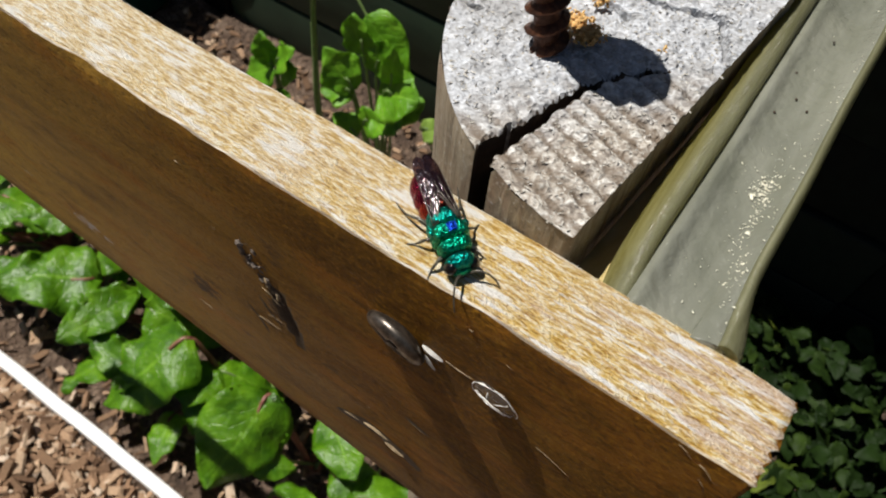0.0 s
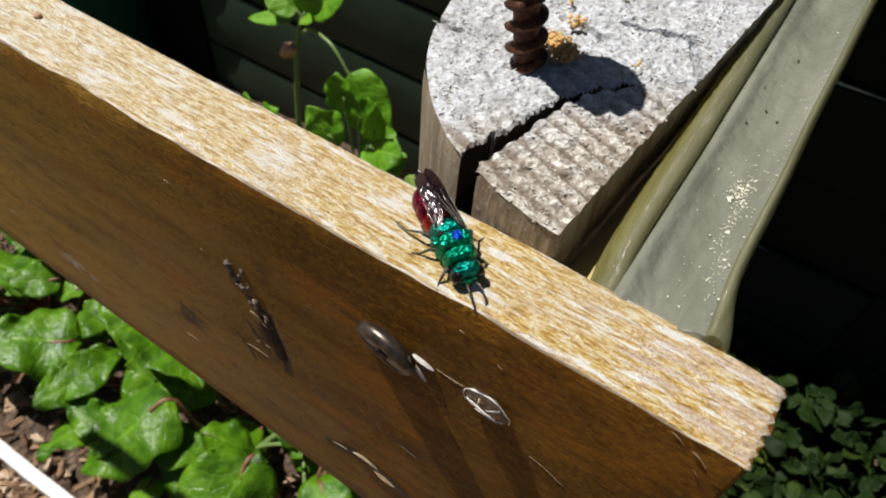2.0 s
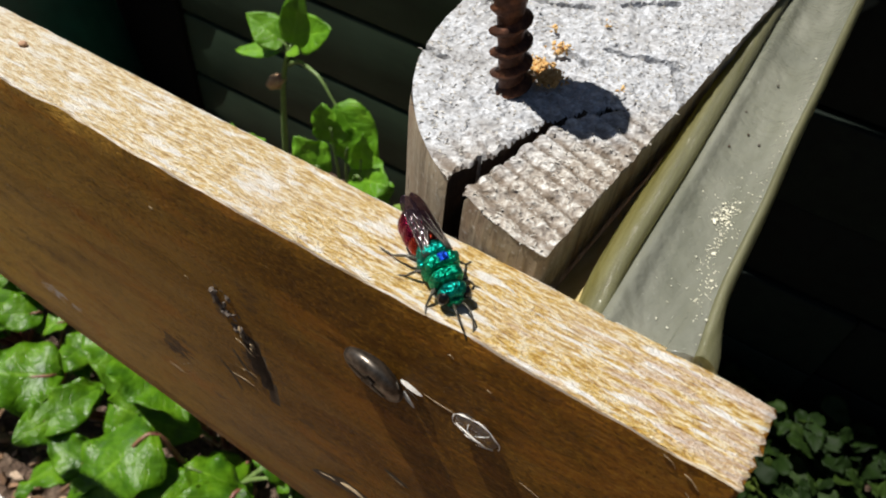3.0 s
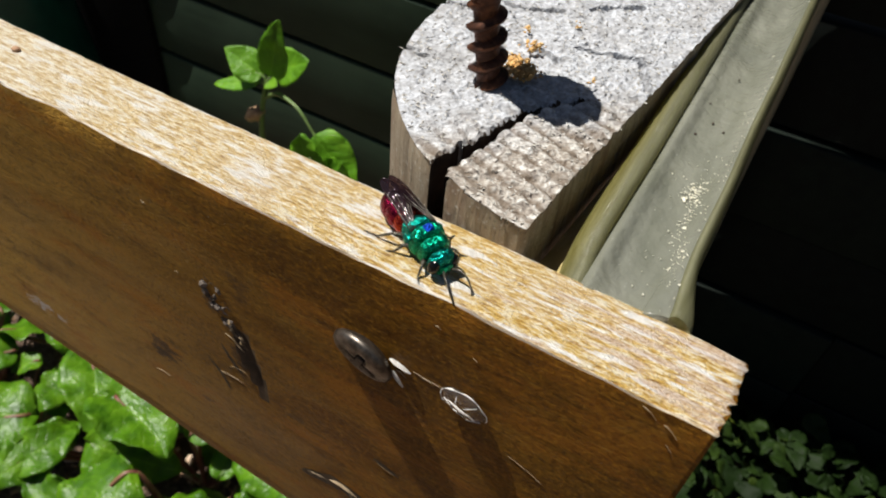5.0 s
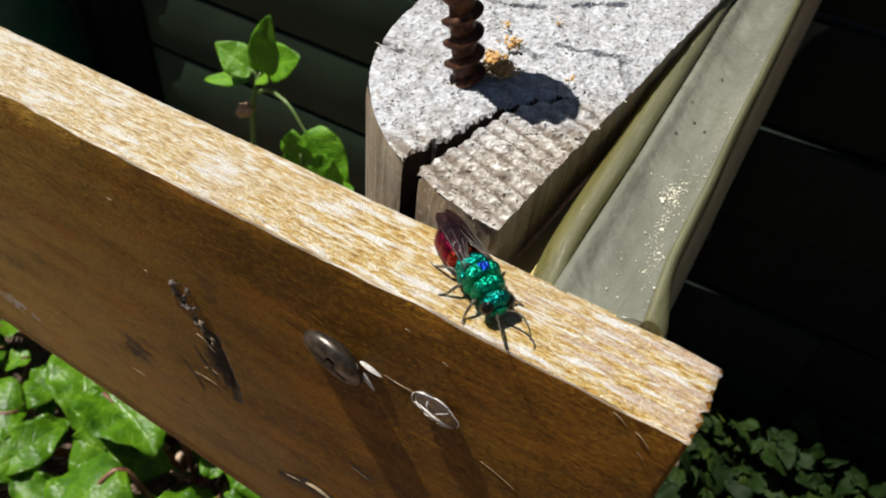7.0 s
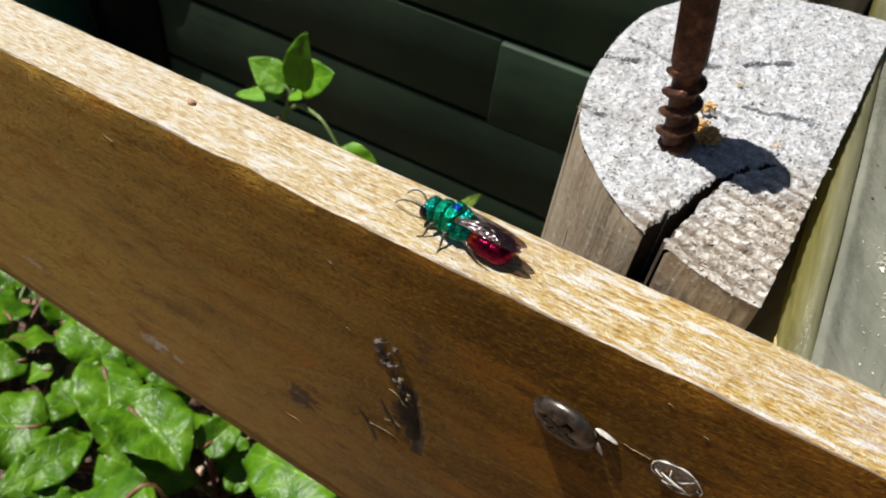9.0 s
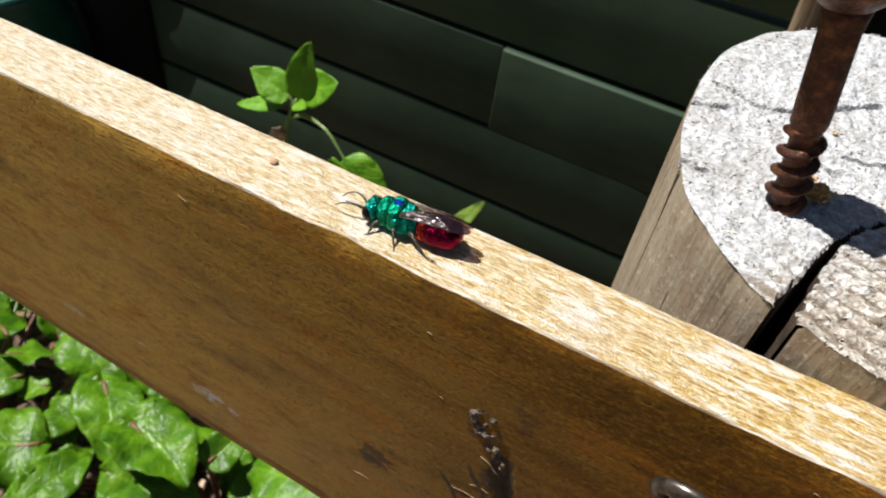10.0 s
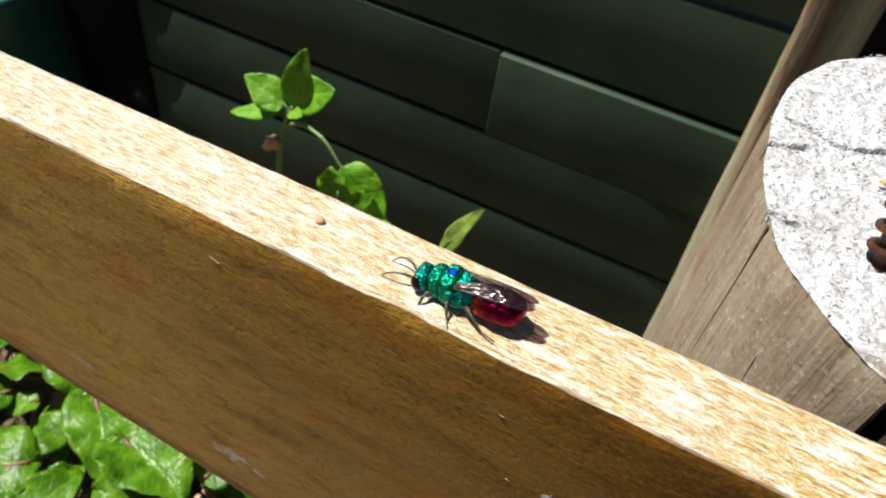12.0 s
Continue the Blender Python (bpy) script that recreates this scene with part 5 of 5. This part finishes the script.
        bmesh.ops.recalc_face_normals(bm, faces=bm.faces)
        part(name, bm, mat, board, label, smooth=False)

    pale = "pale torn splinter"
    dark = "flat dark strip painted as the shade of a split"
    # flat strips on the face, their dark colour standing for shade inside splits
    for points, width in (([(-3.95, -4.58), (-3.6, -4.44), (-3.3, -4.36), (-2.94, -4.5), (-2.5, -4.67)], 0.13), ([(-2.84, -3.15), (-2.66, -3.2), (-2.48, -3.27)], 0.045),
                          ([(-4.98, -2.55), (-4.86, -2.8), (-4.70, -3.02)], 0.03), ([(-5.3, -3.0), (-5.1, -3.25), (-4.98, -3.55)], 0.025), ([(-3.0, -4.42), (-2.75, -4.58), (-2.55, -4.78)], 0.12)):
        sliver(points, width, 0.0, DARK_GRIT_SHADE, "split", dark, True)
    rng = random.Random(3)
    crumbs = []
    for k in range(14):
        u = 0.55 + 0.45 * rng.random()
        x, z = -5.02 + 0.40 * u + rng.uniform(-0.06, 0.06), -1.62 - 0.70 * u + rng.uniform(-0.05, 0.05)
        crumbs.append(([(x - 0.03, z + 0.02), (x, z), (x + 0.03, z - 0.03)], rng.uniform(0.005, 0.013), rng.uniform(0.008, 0.03)))
    for points, width, lift in crumbs:
        sliver(points, width, lift, TAN_FIBRE, "splinter", "crumb of torn knot wood")
    for points, width, lift in (
        ([(-2.70, -1.13), (-2.60, -1.14), (-2.46, -1.19)], 0.040, 0.05), ([(-2.66, -1.28), (-2.62, -1.36), (-2.53, -1.47)], 0.030, 0.035), ([(-2.62, -1.24), (-2.56, -1.25), (-2.5, -1.3)], 0.016, 0.08),
        ([(-2.44, -1.13), (-2.3, -1.15), (-2.15, -1.15)], 0.007, 0.01), ([(-1.38, -1.64), (-1.2, -1.70), (-1.01, -1.80)], 0.0035, 0.004),
        ([(-3.5, -4.38), (-3.3, -4.31), (-3.05, -4.42)], 0.055, 0.07), ([(-3.85, -4.5), (-3.7, -4.44), (-3.55, -4.42)], 0.012, 0.015), ([(-3.2, -4.44), (-3.0, -4.53), (-2.80, -4.62)], 0.045, 0.09),
        ([(-2.78, -3.22), (-2.66, -3.26), (-2.56, -3.29)], 0.012, 0.015), ([(-4.88, -2.28), (-4.80, -2.30), (-4.72, -2.36)], 0.03, 0.05), ([(-4.74, -2.36), (-4.68, -2.42), (-4.62, -2.46)], 0.016, 0.04),
        ([(-5.15, -3.22), (-4.95, -3.18), (-4.75, -3.20)], 0.006, 0.008), ([(-4.9, -2.95), (-4.8, -2.9), (-4.68, -2.92)], 0.005, 0.008),
        ([(-0.55, -0.06), (-0.48, -0.09), (-0.42, -0.15)], 0.006, 0.02), ([(-0.36, -0.15), (-0.3, -0.18), (-0.22, -0.26)], 0.006, 0.02), ([(-0.28, -0.36), (-0.22, -0.42), (-0.18, -0.5)], 0.005, 0.015),
        ([(-8.76, -0.53), (-8.7, -0.55), (-8.64, -0.57)], 0.014, 0.02), ([(-5.72, -0.7), (-5.69, -0.7), (-5.66, -0.71)], 0.008, 0.012), ([(-5.48, -1.6), (-5.45, -1.6), (-5.42, -1.62)], 0.008, 0.012),
        ([(-2.28, -0.34), (-2.25, -0.34), (-2.22, -0.36)], 0.010, 0.014), ([(-1.9, -0.52), (-1.88, -0.52), (-1.85, -0.54)], 0.007, 0.012), ([(-6.45, -4.2), (-6.3, -4.18), (-6.2, -4.22)], 0.009, 0.012),
    ):
        bright = points[0][0] in (-2.70, -2.66)
        torn = -3.9 < points[0][0] < -3.1 and points[0][1] < -4
        sliver(points, width * (1 if bright else 0.5 if torn else 0.6), lift * (0.6 if bright else 0.45 if torn else 0.12), FIBRE if bright else TAN_FIBRE, "splinter", pale)

    speck = thing("dark_speck", (-7.85, 0.55, 0.0), "tiny dark brown speck on the board's edge", "speck")
    part("grain", blob(bmesh.new(), (0, 0, 0.02), (0.05, 0.038, 0.03), (0, 0, 20), 10, 8, 0.006), DRY, speck)


def build_board_screw():
    c = Vector((-2.98, -0.03, -1.25))
    screw = thing("crosshead_screw", tuple(c), "grey steel crosshead screw driven into the board's face", "screw")
    turn = Euler((radians(14), radians(0), radians(-8))).to_matrix().to_4x4()
    bm = bmesh.new()
    rings = [(0.0, -0.040), (0.06, -0.040), (0.10, -0.0395), (0.17, -0.038), (0.25, -0.031), (0.30, -0.018), (0.335, 0.004), (0.350, 0.030), (0.350, 0.062), (0.335, 0.085), (0.20, 0.16), (0.10, 0.22)]
    rows, n = [], 48
    for r, y in rings:
        row = []
        for k in range(n):
            a = 2 * math.pi * k / n
            x, z = r * math.cos(a), r * math.sin(a)
            p, q = x * math.cos(0.5) - z * math.sin(0.5), x * math.sin(0.5) + z * math.cos(0.5)
            slot = y < 0 and ((abs(p) < 0.042 and abs(q) < 0.19) or (abs(q) < 0.042 and abs(p) < 0.19))
            row.append(bm.verts.new((x, y + (0.10 * (1 - 3.5 * r) if slot and r < 0.25 else 0), z)))
        rows.append(row)
    for a, b in zip(rows, rows[1:]):
        for k in range(n):
            bm.faces.new((a[k], a[(k + 1) % n], b[(k + 1) % n], b[k]))
    bmesh.ops.remove_doubles(bm, verts=bm.verts, dist=0.0005)
    bmesh.ops.recalc_face_normals(bm, faces=bm.faces)
    bmesh.ops.transform(bm, matrix=turn, verts=bm.verts)
    part("head", bm, STEEL, screw)
    # dark blocks fill the cross, painting the grime and shade of its slots
    for k in range(2):
        bm = box(bmesh.new(), (-0.18, -0.046, -0.042), (0.18, 0.01, 0.042), 0.016)
        bmesh.ops.transform(bm, matrix=turn @ Matrix.Rotation(0.5 + k * math.pi / 2, 4, "Y"), verts=bm.verts)
        part("cross_slot", bm, DARK_GRIT_SHADE, screw, "dark block in the cross slot, for its grime and shade")
    drop = thing("resin_drop", (-1.88, 0.047, -1.2), "clear shiny resin drop on the board's face", "resin drop")
    bm = blob(bmesh.new(), (0, -0.01, 0), (0.23, 0.045, 0.15), (0, 18, 0), 24, 14, 0.035)
    part("drop", bm, RESIN, drop)
    bm = bmesh.new()
    ring = [(0.24 * math.cos(a) * math.cos(0.31) + 0.16 * math.sin(a) * math.sin(0.31), -0.02, -0.24 * math.cos(a) * math.sin(0.31) + 0.16 * math.sin(a) * math.cos(0.31)) for a in (2 * math.pi * k / 28 for k in range(27))]
    tube(bm, ring, [0.0055 + 0.0045 * math.sin(3 * k) * math.sin(1.3 * k) for k in range(27)], 6)
    for v in bm.verts:
        v.co += 0.022 * noise.noise_vector(v.co * 9)
    tube(bm, [(-0.15, -0.07, 0.05), (0.0, -0.085, 0.0), (0.14, -0.07, -0.06)], [0.004, 0.012, 0.004], 6)
    for k in range(5):
        q = 0.9 + 1.1 * k
        tube(bm, [(0.20 * math.cos(q), -0.04, 0.12 * math.sin(q)), (0.13 * math.cos(q + 0.2), -0.066, 0.07 * math.sin(q + 0.2)), (0.06 * math.cos(q + 0.5), -0.072, 0.03 * math.sin(q + 0.5))], [0.006, 0.004, 0.002], 5)
    part("crust", bm, FIBRE, drop, "whitish ring and strokes on the drop")


# ---- the wasp ----
def build_wasp():
    wasp = thing("cuckoo_wasp", (-2.8, 0.45, 0), "small metallic emerald and ruby wasp walking on the board", "wasp")
    size = 1.04

    def own(name, bm, mat, under=None, label="", smooth=True):
        bmesh.ops.scale(bm, vec=(size, 0.94 * size, size), verts=bm.verts)
        return part(name, bm, mat, under or wasp, label, smooth)

    def shell(name, at, r, mat, rot=(0, 0, 0), power=2.8, under=None, label="", narrow=0.0, dimple=0.0):
        """A plate of the body with flattened sides, rounded edges and, towards its rear, a narrower or wider end."""
        bm = blob(bmesh.new(), (0, 0, 0), (1, 1, 1), (0, 0, 0), 40, 26)
        for v in bm.verts:
            k = sum(abs(c) ** power for c in v.co) ** (-1 / power)
            v.co = v.co * k
            v.co.y *= (1 - 0.10 * v.co.z) * (1 + narrow * v.co.x)
            v.co *= 1 + dimple * noise.noise(Vector((v.co.x * 5, v.co.y * 5, v.co.z * 5 + at[0] * 30)))
        m = Matrix.Translation(at) @ Euler([radians(q) for q in rot]).to_matrix().to_4x4() @ Matrix.Diagonal((*r, 1))
        bmesh.ops.transform(bm, matrix=m, verts=bm.verts)
        return own(name, bm, mat, under, label)

    # head: face bent down, two large black eyes at its sides, three ocelli
    head = shell("head", (0.330, 0, 0.138), (0.070, 0.128, 0.104), JEWEL_TEAL, (0, 14, 0), 2.35, dimple=0.02)
    shell("face", (0.378, 0, 0.092), (0.040, 0.078, 0.070), JEWEL_GREEN, (0, 24, 0), 2.3, under=head)
    for x, y in ((0.352, 0.0), (0.330, 0.022), (0.330, -0.022)):
        own("ocellus", blob(bmesh.new(), (x, y, 0.236), (0.010, 0.010, 0.008), (0, 0, 0), 10, 6), EYE, head)
    own("jaws", blob(bmesh.new(), (0.385, 0, 0.035), (0.030, 0.048, 0.026), (0, 30, 0), 14, 8), LEG, head)
    own("neck", tube(bmesh.new(), [(0.225, 0, 0.135), (0.29, 0, 0.135)], [0.085, 0.075], 18), LEG)
    # thorax: one block with fine grooves between its plates
    shell("pronotum", (0.210, 0, 0.158), (0.061, 0.140, 0.116), JEWEL_GREEN, (0, 9, 0), 3.2, narrow=-0.07, dimple=0.015)
    meso = shell("mesonotum", (0.102, 0, 0.172), (0.070, 0.157, 0.127), JEWEL_GREEN, (0, 1, 0), 3.6, dimple=0.012)
    shell("blue_patch", (0.100, 0, 0.173), (0.052, 0.066, 0.129), JEWEL_BLUE, (0, 1, 0), 5.5, under=meso, label="deep blue patch")
    shell("scutellum", (-0.004, 0, 0.164), (0.063, 0.140, 0.121), JEWEL_TEAL, (0, -7, 0), 3.2, dimple=0.015)
    shell("propodeum", (-0.070, 0, 0.138), (0.070, 0.134, 0.102), JEWEL_TEAL, (0, -16, 0), 2.7, dimple=0.02)
    shell("breast", (0.10, 0, 0.105), (0.17, 0.120, 0.078), JEWEL_GREEN, dimple=0.04)
    # abdomen of three overlapping rings
    shell("abdomen_front", (-0.178, 0, 0.136), (0.090, 0.152, 0.116), JEWEL_ORANGE, (0, 5, 0), 2.4, label="coppery first abdomen ring", narrow=-0.05)
    shell("abdomen_middle", (-0.275, 0, 0.138), (0.130, 0.166, 0.124), JEWEL_RED, (0, 0, 0), 2.4, label="ruby abdomen ring", narrow=-0.02)
    shell("abdomen_tip", (-0.375, 0, 0.130), (0.152, 0.161, 0.116), JEWEL_RED, (0, -4, 0), 2.3, label="dark ruby abdomen end", narrow=0.05)
    legs = []
    for s in (-1, 1):
        own("eye", blob(bmesh.new(), (0.356, 0.096 * s, 0.128), (0.054, 0.050, 0.076), (12 * s, 18, 14 * s), 24, 16), EYE, head)
        own("wing_scale", blob(bmesh.new(), (0.055, 0.150 * s, 0.200), (0.036, 0.026, 0.026), (0, 0, 0), 16, 10), JEWEL_TEAL)
        shell("side_plate", (0.0, 0.112 * s, 0.115), (0.070, 0.046, 0.060), JEWEL_TEAL, (0, 0, 12 * s), 2.6)
        # folded fore wing over the abdomen, narrow, rounded and crumpled lengthwise
        bm = bmesh.new()
        nu, nv = 30, 10

        def at(i, j, low=0.0, s=s):
            u, v = i / nu, j / nv
            x = 0.035 - 0.64 * u
            outer = 0.122 - 0.020 * u + 0.006 * math.sin(math.pi * u)
            inner = 0.078 - 0.098 * min(1.0, u / 0.4)
            if u > 0.72:
                k = math.sqrt(max(0.0, 1 - ((u - 0.72) / 0.28) ** 2))
                c = 0.5 * (outer + inner)
                outer, inner = c + (outer - c) * k + 0.002, c + (inner - c) * k - 0.002
            y = s * (outer + (inner - outer) * v)
            roof = 0.286 - 0.40 * y * y / 0.13 * (1 - 0.3 * u) + 0.012 * math.sin(math.pi * u)
            z = roof + 0.004 * s + 0.007 * u * noise.noise((u * 5, v * 4, s)) + 0.004 * noise.noise((u * 16, v * 6, 3 * s)) - 0.05 * max(0.0, u - 0.7) - low
            return (x, y, z)

        top = [[bm.verts.new(at(i, j)) for j in range(nv + 1)] for i in range(nu + 1)]
        bot = [[bm.verts.new(at(i, j, 0.003)) for j in range(nv + 1)] for i in range(nu + 1)]
        for i in range(nu):
            for j in range(nv):
                bm.faces.new((top[i][j], top[i + 1][j], top[i + 1][j + 1], top[i][j + 1]))
                bm.faces.new((bot[i][j + 1], bot[i + 1][j + 1], bot[i + 1][j], bot[i][j]))
        bmesh.ops.recalc_face_normals(bm, faces=bm.faces)
        wing = own("wing", bm, WING, label="smoky iridescent folded wing")
        for v0, v1, end in ((0.03, 0.05, 0.75), (0.33, 0.45, 0.6), (0.62, 0.8, 0.55), (0.85, 0.95, 0.4)):
            line = [Vector(at(nu * u * end, nv * (v0 + (v1 - v0) * u))) + Vector((0, 0, 0.003)) for u in (0.0, 0.2, 0.4, 0.6, 0.8, 1.0)]
            own("wing_vein", tube(bmesh.new(), line, [0.008, 0.006, 0.005, 0.004, 0.003, 0.002], 5), LEG, wing)
        # legs from their hips: thigh, shin, foot
        for number, (name, hip, knee, heel, toe) in enumerate((
            ("front_leg", (0.215, 0.075, 0.085), (0.265, 0.165, 0.105), (0.285, 0.225, 0.020), (0.340, 0.270, 0.008)),
            ("middle_leg", (0.07, 0.085, 0.080), (0.060, 0.185, 0.115), (0.020, 0.255, 0.020), (-0.010, 0.320, 0.008)),
            ("hind_leg", (-0.05, 0.08, 0.080), (-0.140, 0.185, 0.115), (-0.260, 0.235, 0.022), (-0.400, 0.275, 0.008)),
        )):
            f = lambda q: Vector((q[0] - hip[0], (q[1] - hip[1]) * s, q[2] - hip[2]))
            a, b, c, d = f(hip), f(knee), f(heel), f(toe)
            leg = own(name, tube(bmesh.new(), smooth_line([a, b], 5), [0.020, 0.026, 0.027, 0.023, 0.018, 0.011], 8), LEG)
            own("shin", tube(bmesh.new(), smooth_line([b, c], 4), [0.010, 0.013, 0.012, 0.010, 0.008], 7), LEG, leg)
            mid = (c + d) / 2
            mid.z = 0.012 - hip[2]
            own("foot", tube(bmesh.new(), smooth_line([c, mid, d], 3), [0.009, 0.007, 0.009, 0.006, 0.008, 0.005, 0.003], 6), LEG, leg)
            legs.append((leg, Vector((hip[0], hip[1] * s, hip[2])) * size * CM, s, (number + (s > 0)) % 2))
    feelers = []
    for s in (-1, 1):
        bm = bmesh.new()
        tube(bm, smooth_line([(0, 0, 0), (0.035, 0.022 * s, 0.030), (0.075, 0.036 * s, 0.045)], 3), 0.011, 7)
        line = smooth_line([(0.075, 0.036 * s, 0.045), (0.14, 0.048 * s, 0.040), (0.215, 0.046 * s, 0.0), (0.27, 0.030 * s, -0.070)], 6)
        tube(bm, line, [0.009 - 0.0002 * i + 0.0010 * (i % 2) for i in range(len(line))], 7)
        feelers.append((own("antenna", bm, LEG), s))
    return wasp, feelers, legs


# ---- build ----
build_ground()
build_edging()
build_board()
build_post()
build_plastic()
build_stakes()
build_bucket()
build_rusty_screw()
build_board_screw()
build_tall_plant()
build_beets()
build_low_weeds()
build_chips()
build_fence()
WASP, FEELERS, LEGS = build_wasp()


def motions():
    """The wasp's walk: seconds, x, y, height, heading and pitch; then its feelers and its steps."""
    rows = [
        (0, -2.85, 0.51, 0, -35, -3), (0.5, -2.74, 0.52, 0, -34, -4), (1, -2.72, 0.49, 0, -32, -3), (1.5, -2.73, 0.50, 0, -32, -3), (2, -2.70, 0.51, 0, -34, -4),
        (2.5, -2.70, 0.51, 0, -31, -3), (3, -2.71, 0.51, 0, -34, -2), (4.8, -2.72, 0.50, 0, -32, -3), (5, -2.72, 0.52, 0, -29, -1), (5.2, -2.69, 0.47, 0, -29, 0),
        (5.5, -2.67, 0.45, 0, -8, 3), (5.7, -2.56, 0.48, 0, -6, 3), (6, -2.44, 0.38, 0, -17, 4), (6.2, -2.33, 0.45, 0, -8, 5), (6.5, -2.22, 0.51, 0, 2, 5),
        (6.7, -2.00, 0.55, 0, 8, 6), (7.0, -1.88, 0.50, 0, -35, 3), (7.3, -1.98, 0.40, 0, -95, 0), (7.6, -2.2, 0.27, 0, -150, 0), (7.95, -2.75, 0.10, -0.01, -180, 3),
        (8.3, -3.23, -0.02, -0.03, -191, 5), (8.4, -3.53, 0.12, -0.01, -190, 5), (8.5, -3.89, 0.29, 0, -191, 4), (8.7, -4.32, 0.33, 0, -180, 2), (9, -4.45, 0.44, 0, -187, 1),
        (9.2, -5.00, 0.78, 0, -205, 4), (9.5, -5.49, 0.65, 0, -178, 0), (9.7, -5.88, 0.54, 0, -178, 0), (10, -6.20, 0.46, 0, -175, -2), (10.5, -6.21, 0.47, 0, -179, -4),
        (11, -6.24, 0.44, 0, -176, -3), (11.5, -6.26, 0.41, 0, -180, -4), (12, -6.30, 0.39, 0, -179, -5),
    ]
    walk(WASP, [(t, Matrix.Translation(place(x - (0.0 if t < 5.3 else 0.05), y - (0.02 if t < 5.3 else -0.02), z - 0.004)) @ pose(0, 0, 0, 0, -pitch, head)) for t, x, y, z, head, pitch in rows])
    for ob, s in FEELERS:
        beats = [(0, 22, -4), (0.5, 10, -12), (1, 8, -10), (1.5, -2, -18), (2, -10, -22), (3, -10, -18), (4.8, 0, -14), (5.5, 14, 4), (6, 6, -12), (6.5, 4, 2),
                 (7.4, 12, 0), (8.3, 10, 10), (9, 5, 0), (9.5, -4, -14), (10, 2, 8), (10.5, -2, 10), (11, 4, 8), (11.5, -2, 10), (12, 6, 4)]
        walk(ob, [(t, pose(0.0044, 0.00034 * s, 0.0011, 0, -lift, s * (spread + (22 if s > 0 and t < 1.2 else 0)))) for t, spread, lift in beats])
    # three legs swing while the other three stand
    for leg, hip, s, phase in LEGS:
        steps = [(0, 0.0, 0.0)]
        for k in range(32):
            t = 5.1 + 0.15 * k
            if 6.75 < t < 6.85:
                continue
            swing = 13 if (k + phase) % 2 else -13
            steps.append((t, s * swing, 0.0))
        steps += [(9.95, 0.0, 0.0), (12, 0.0, 0.0)]
        walk(leg, [(t, pose(hip.x, hip.y, hip.z, 0, 0, turn)) for t, turn, _ in steps])


motions()
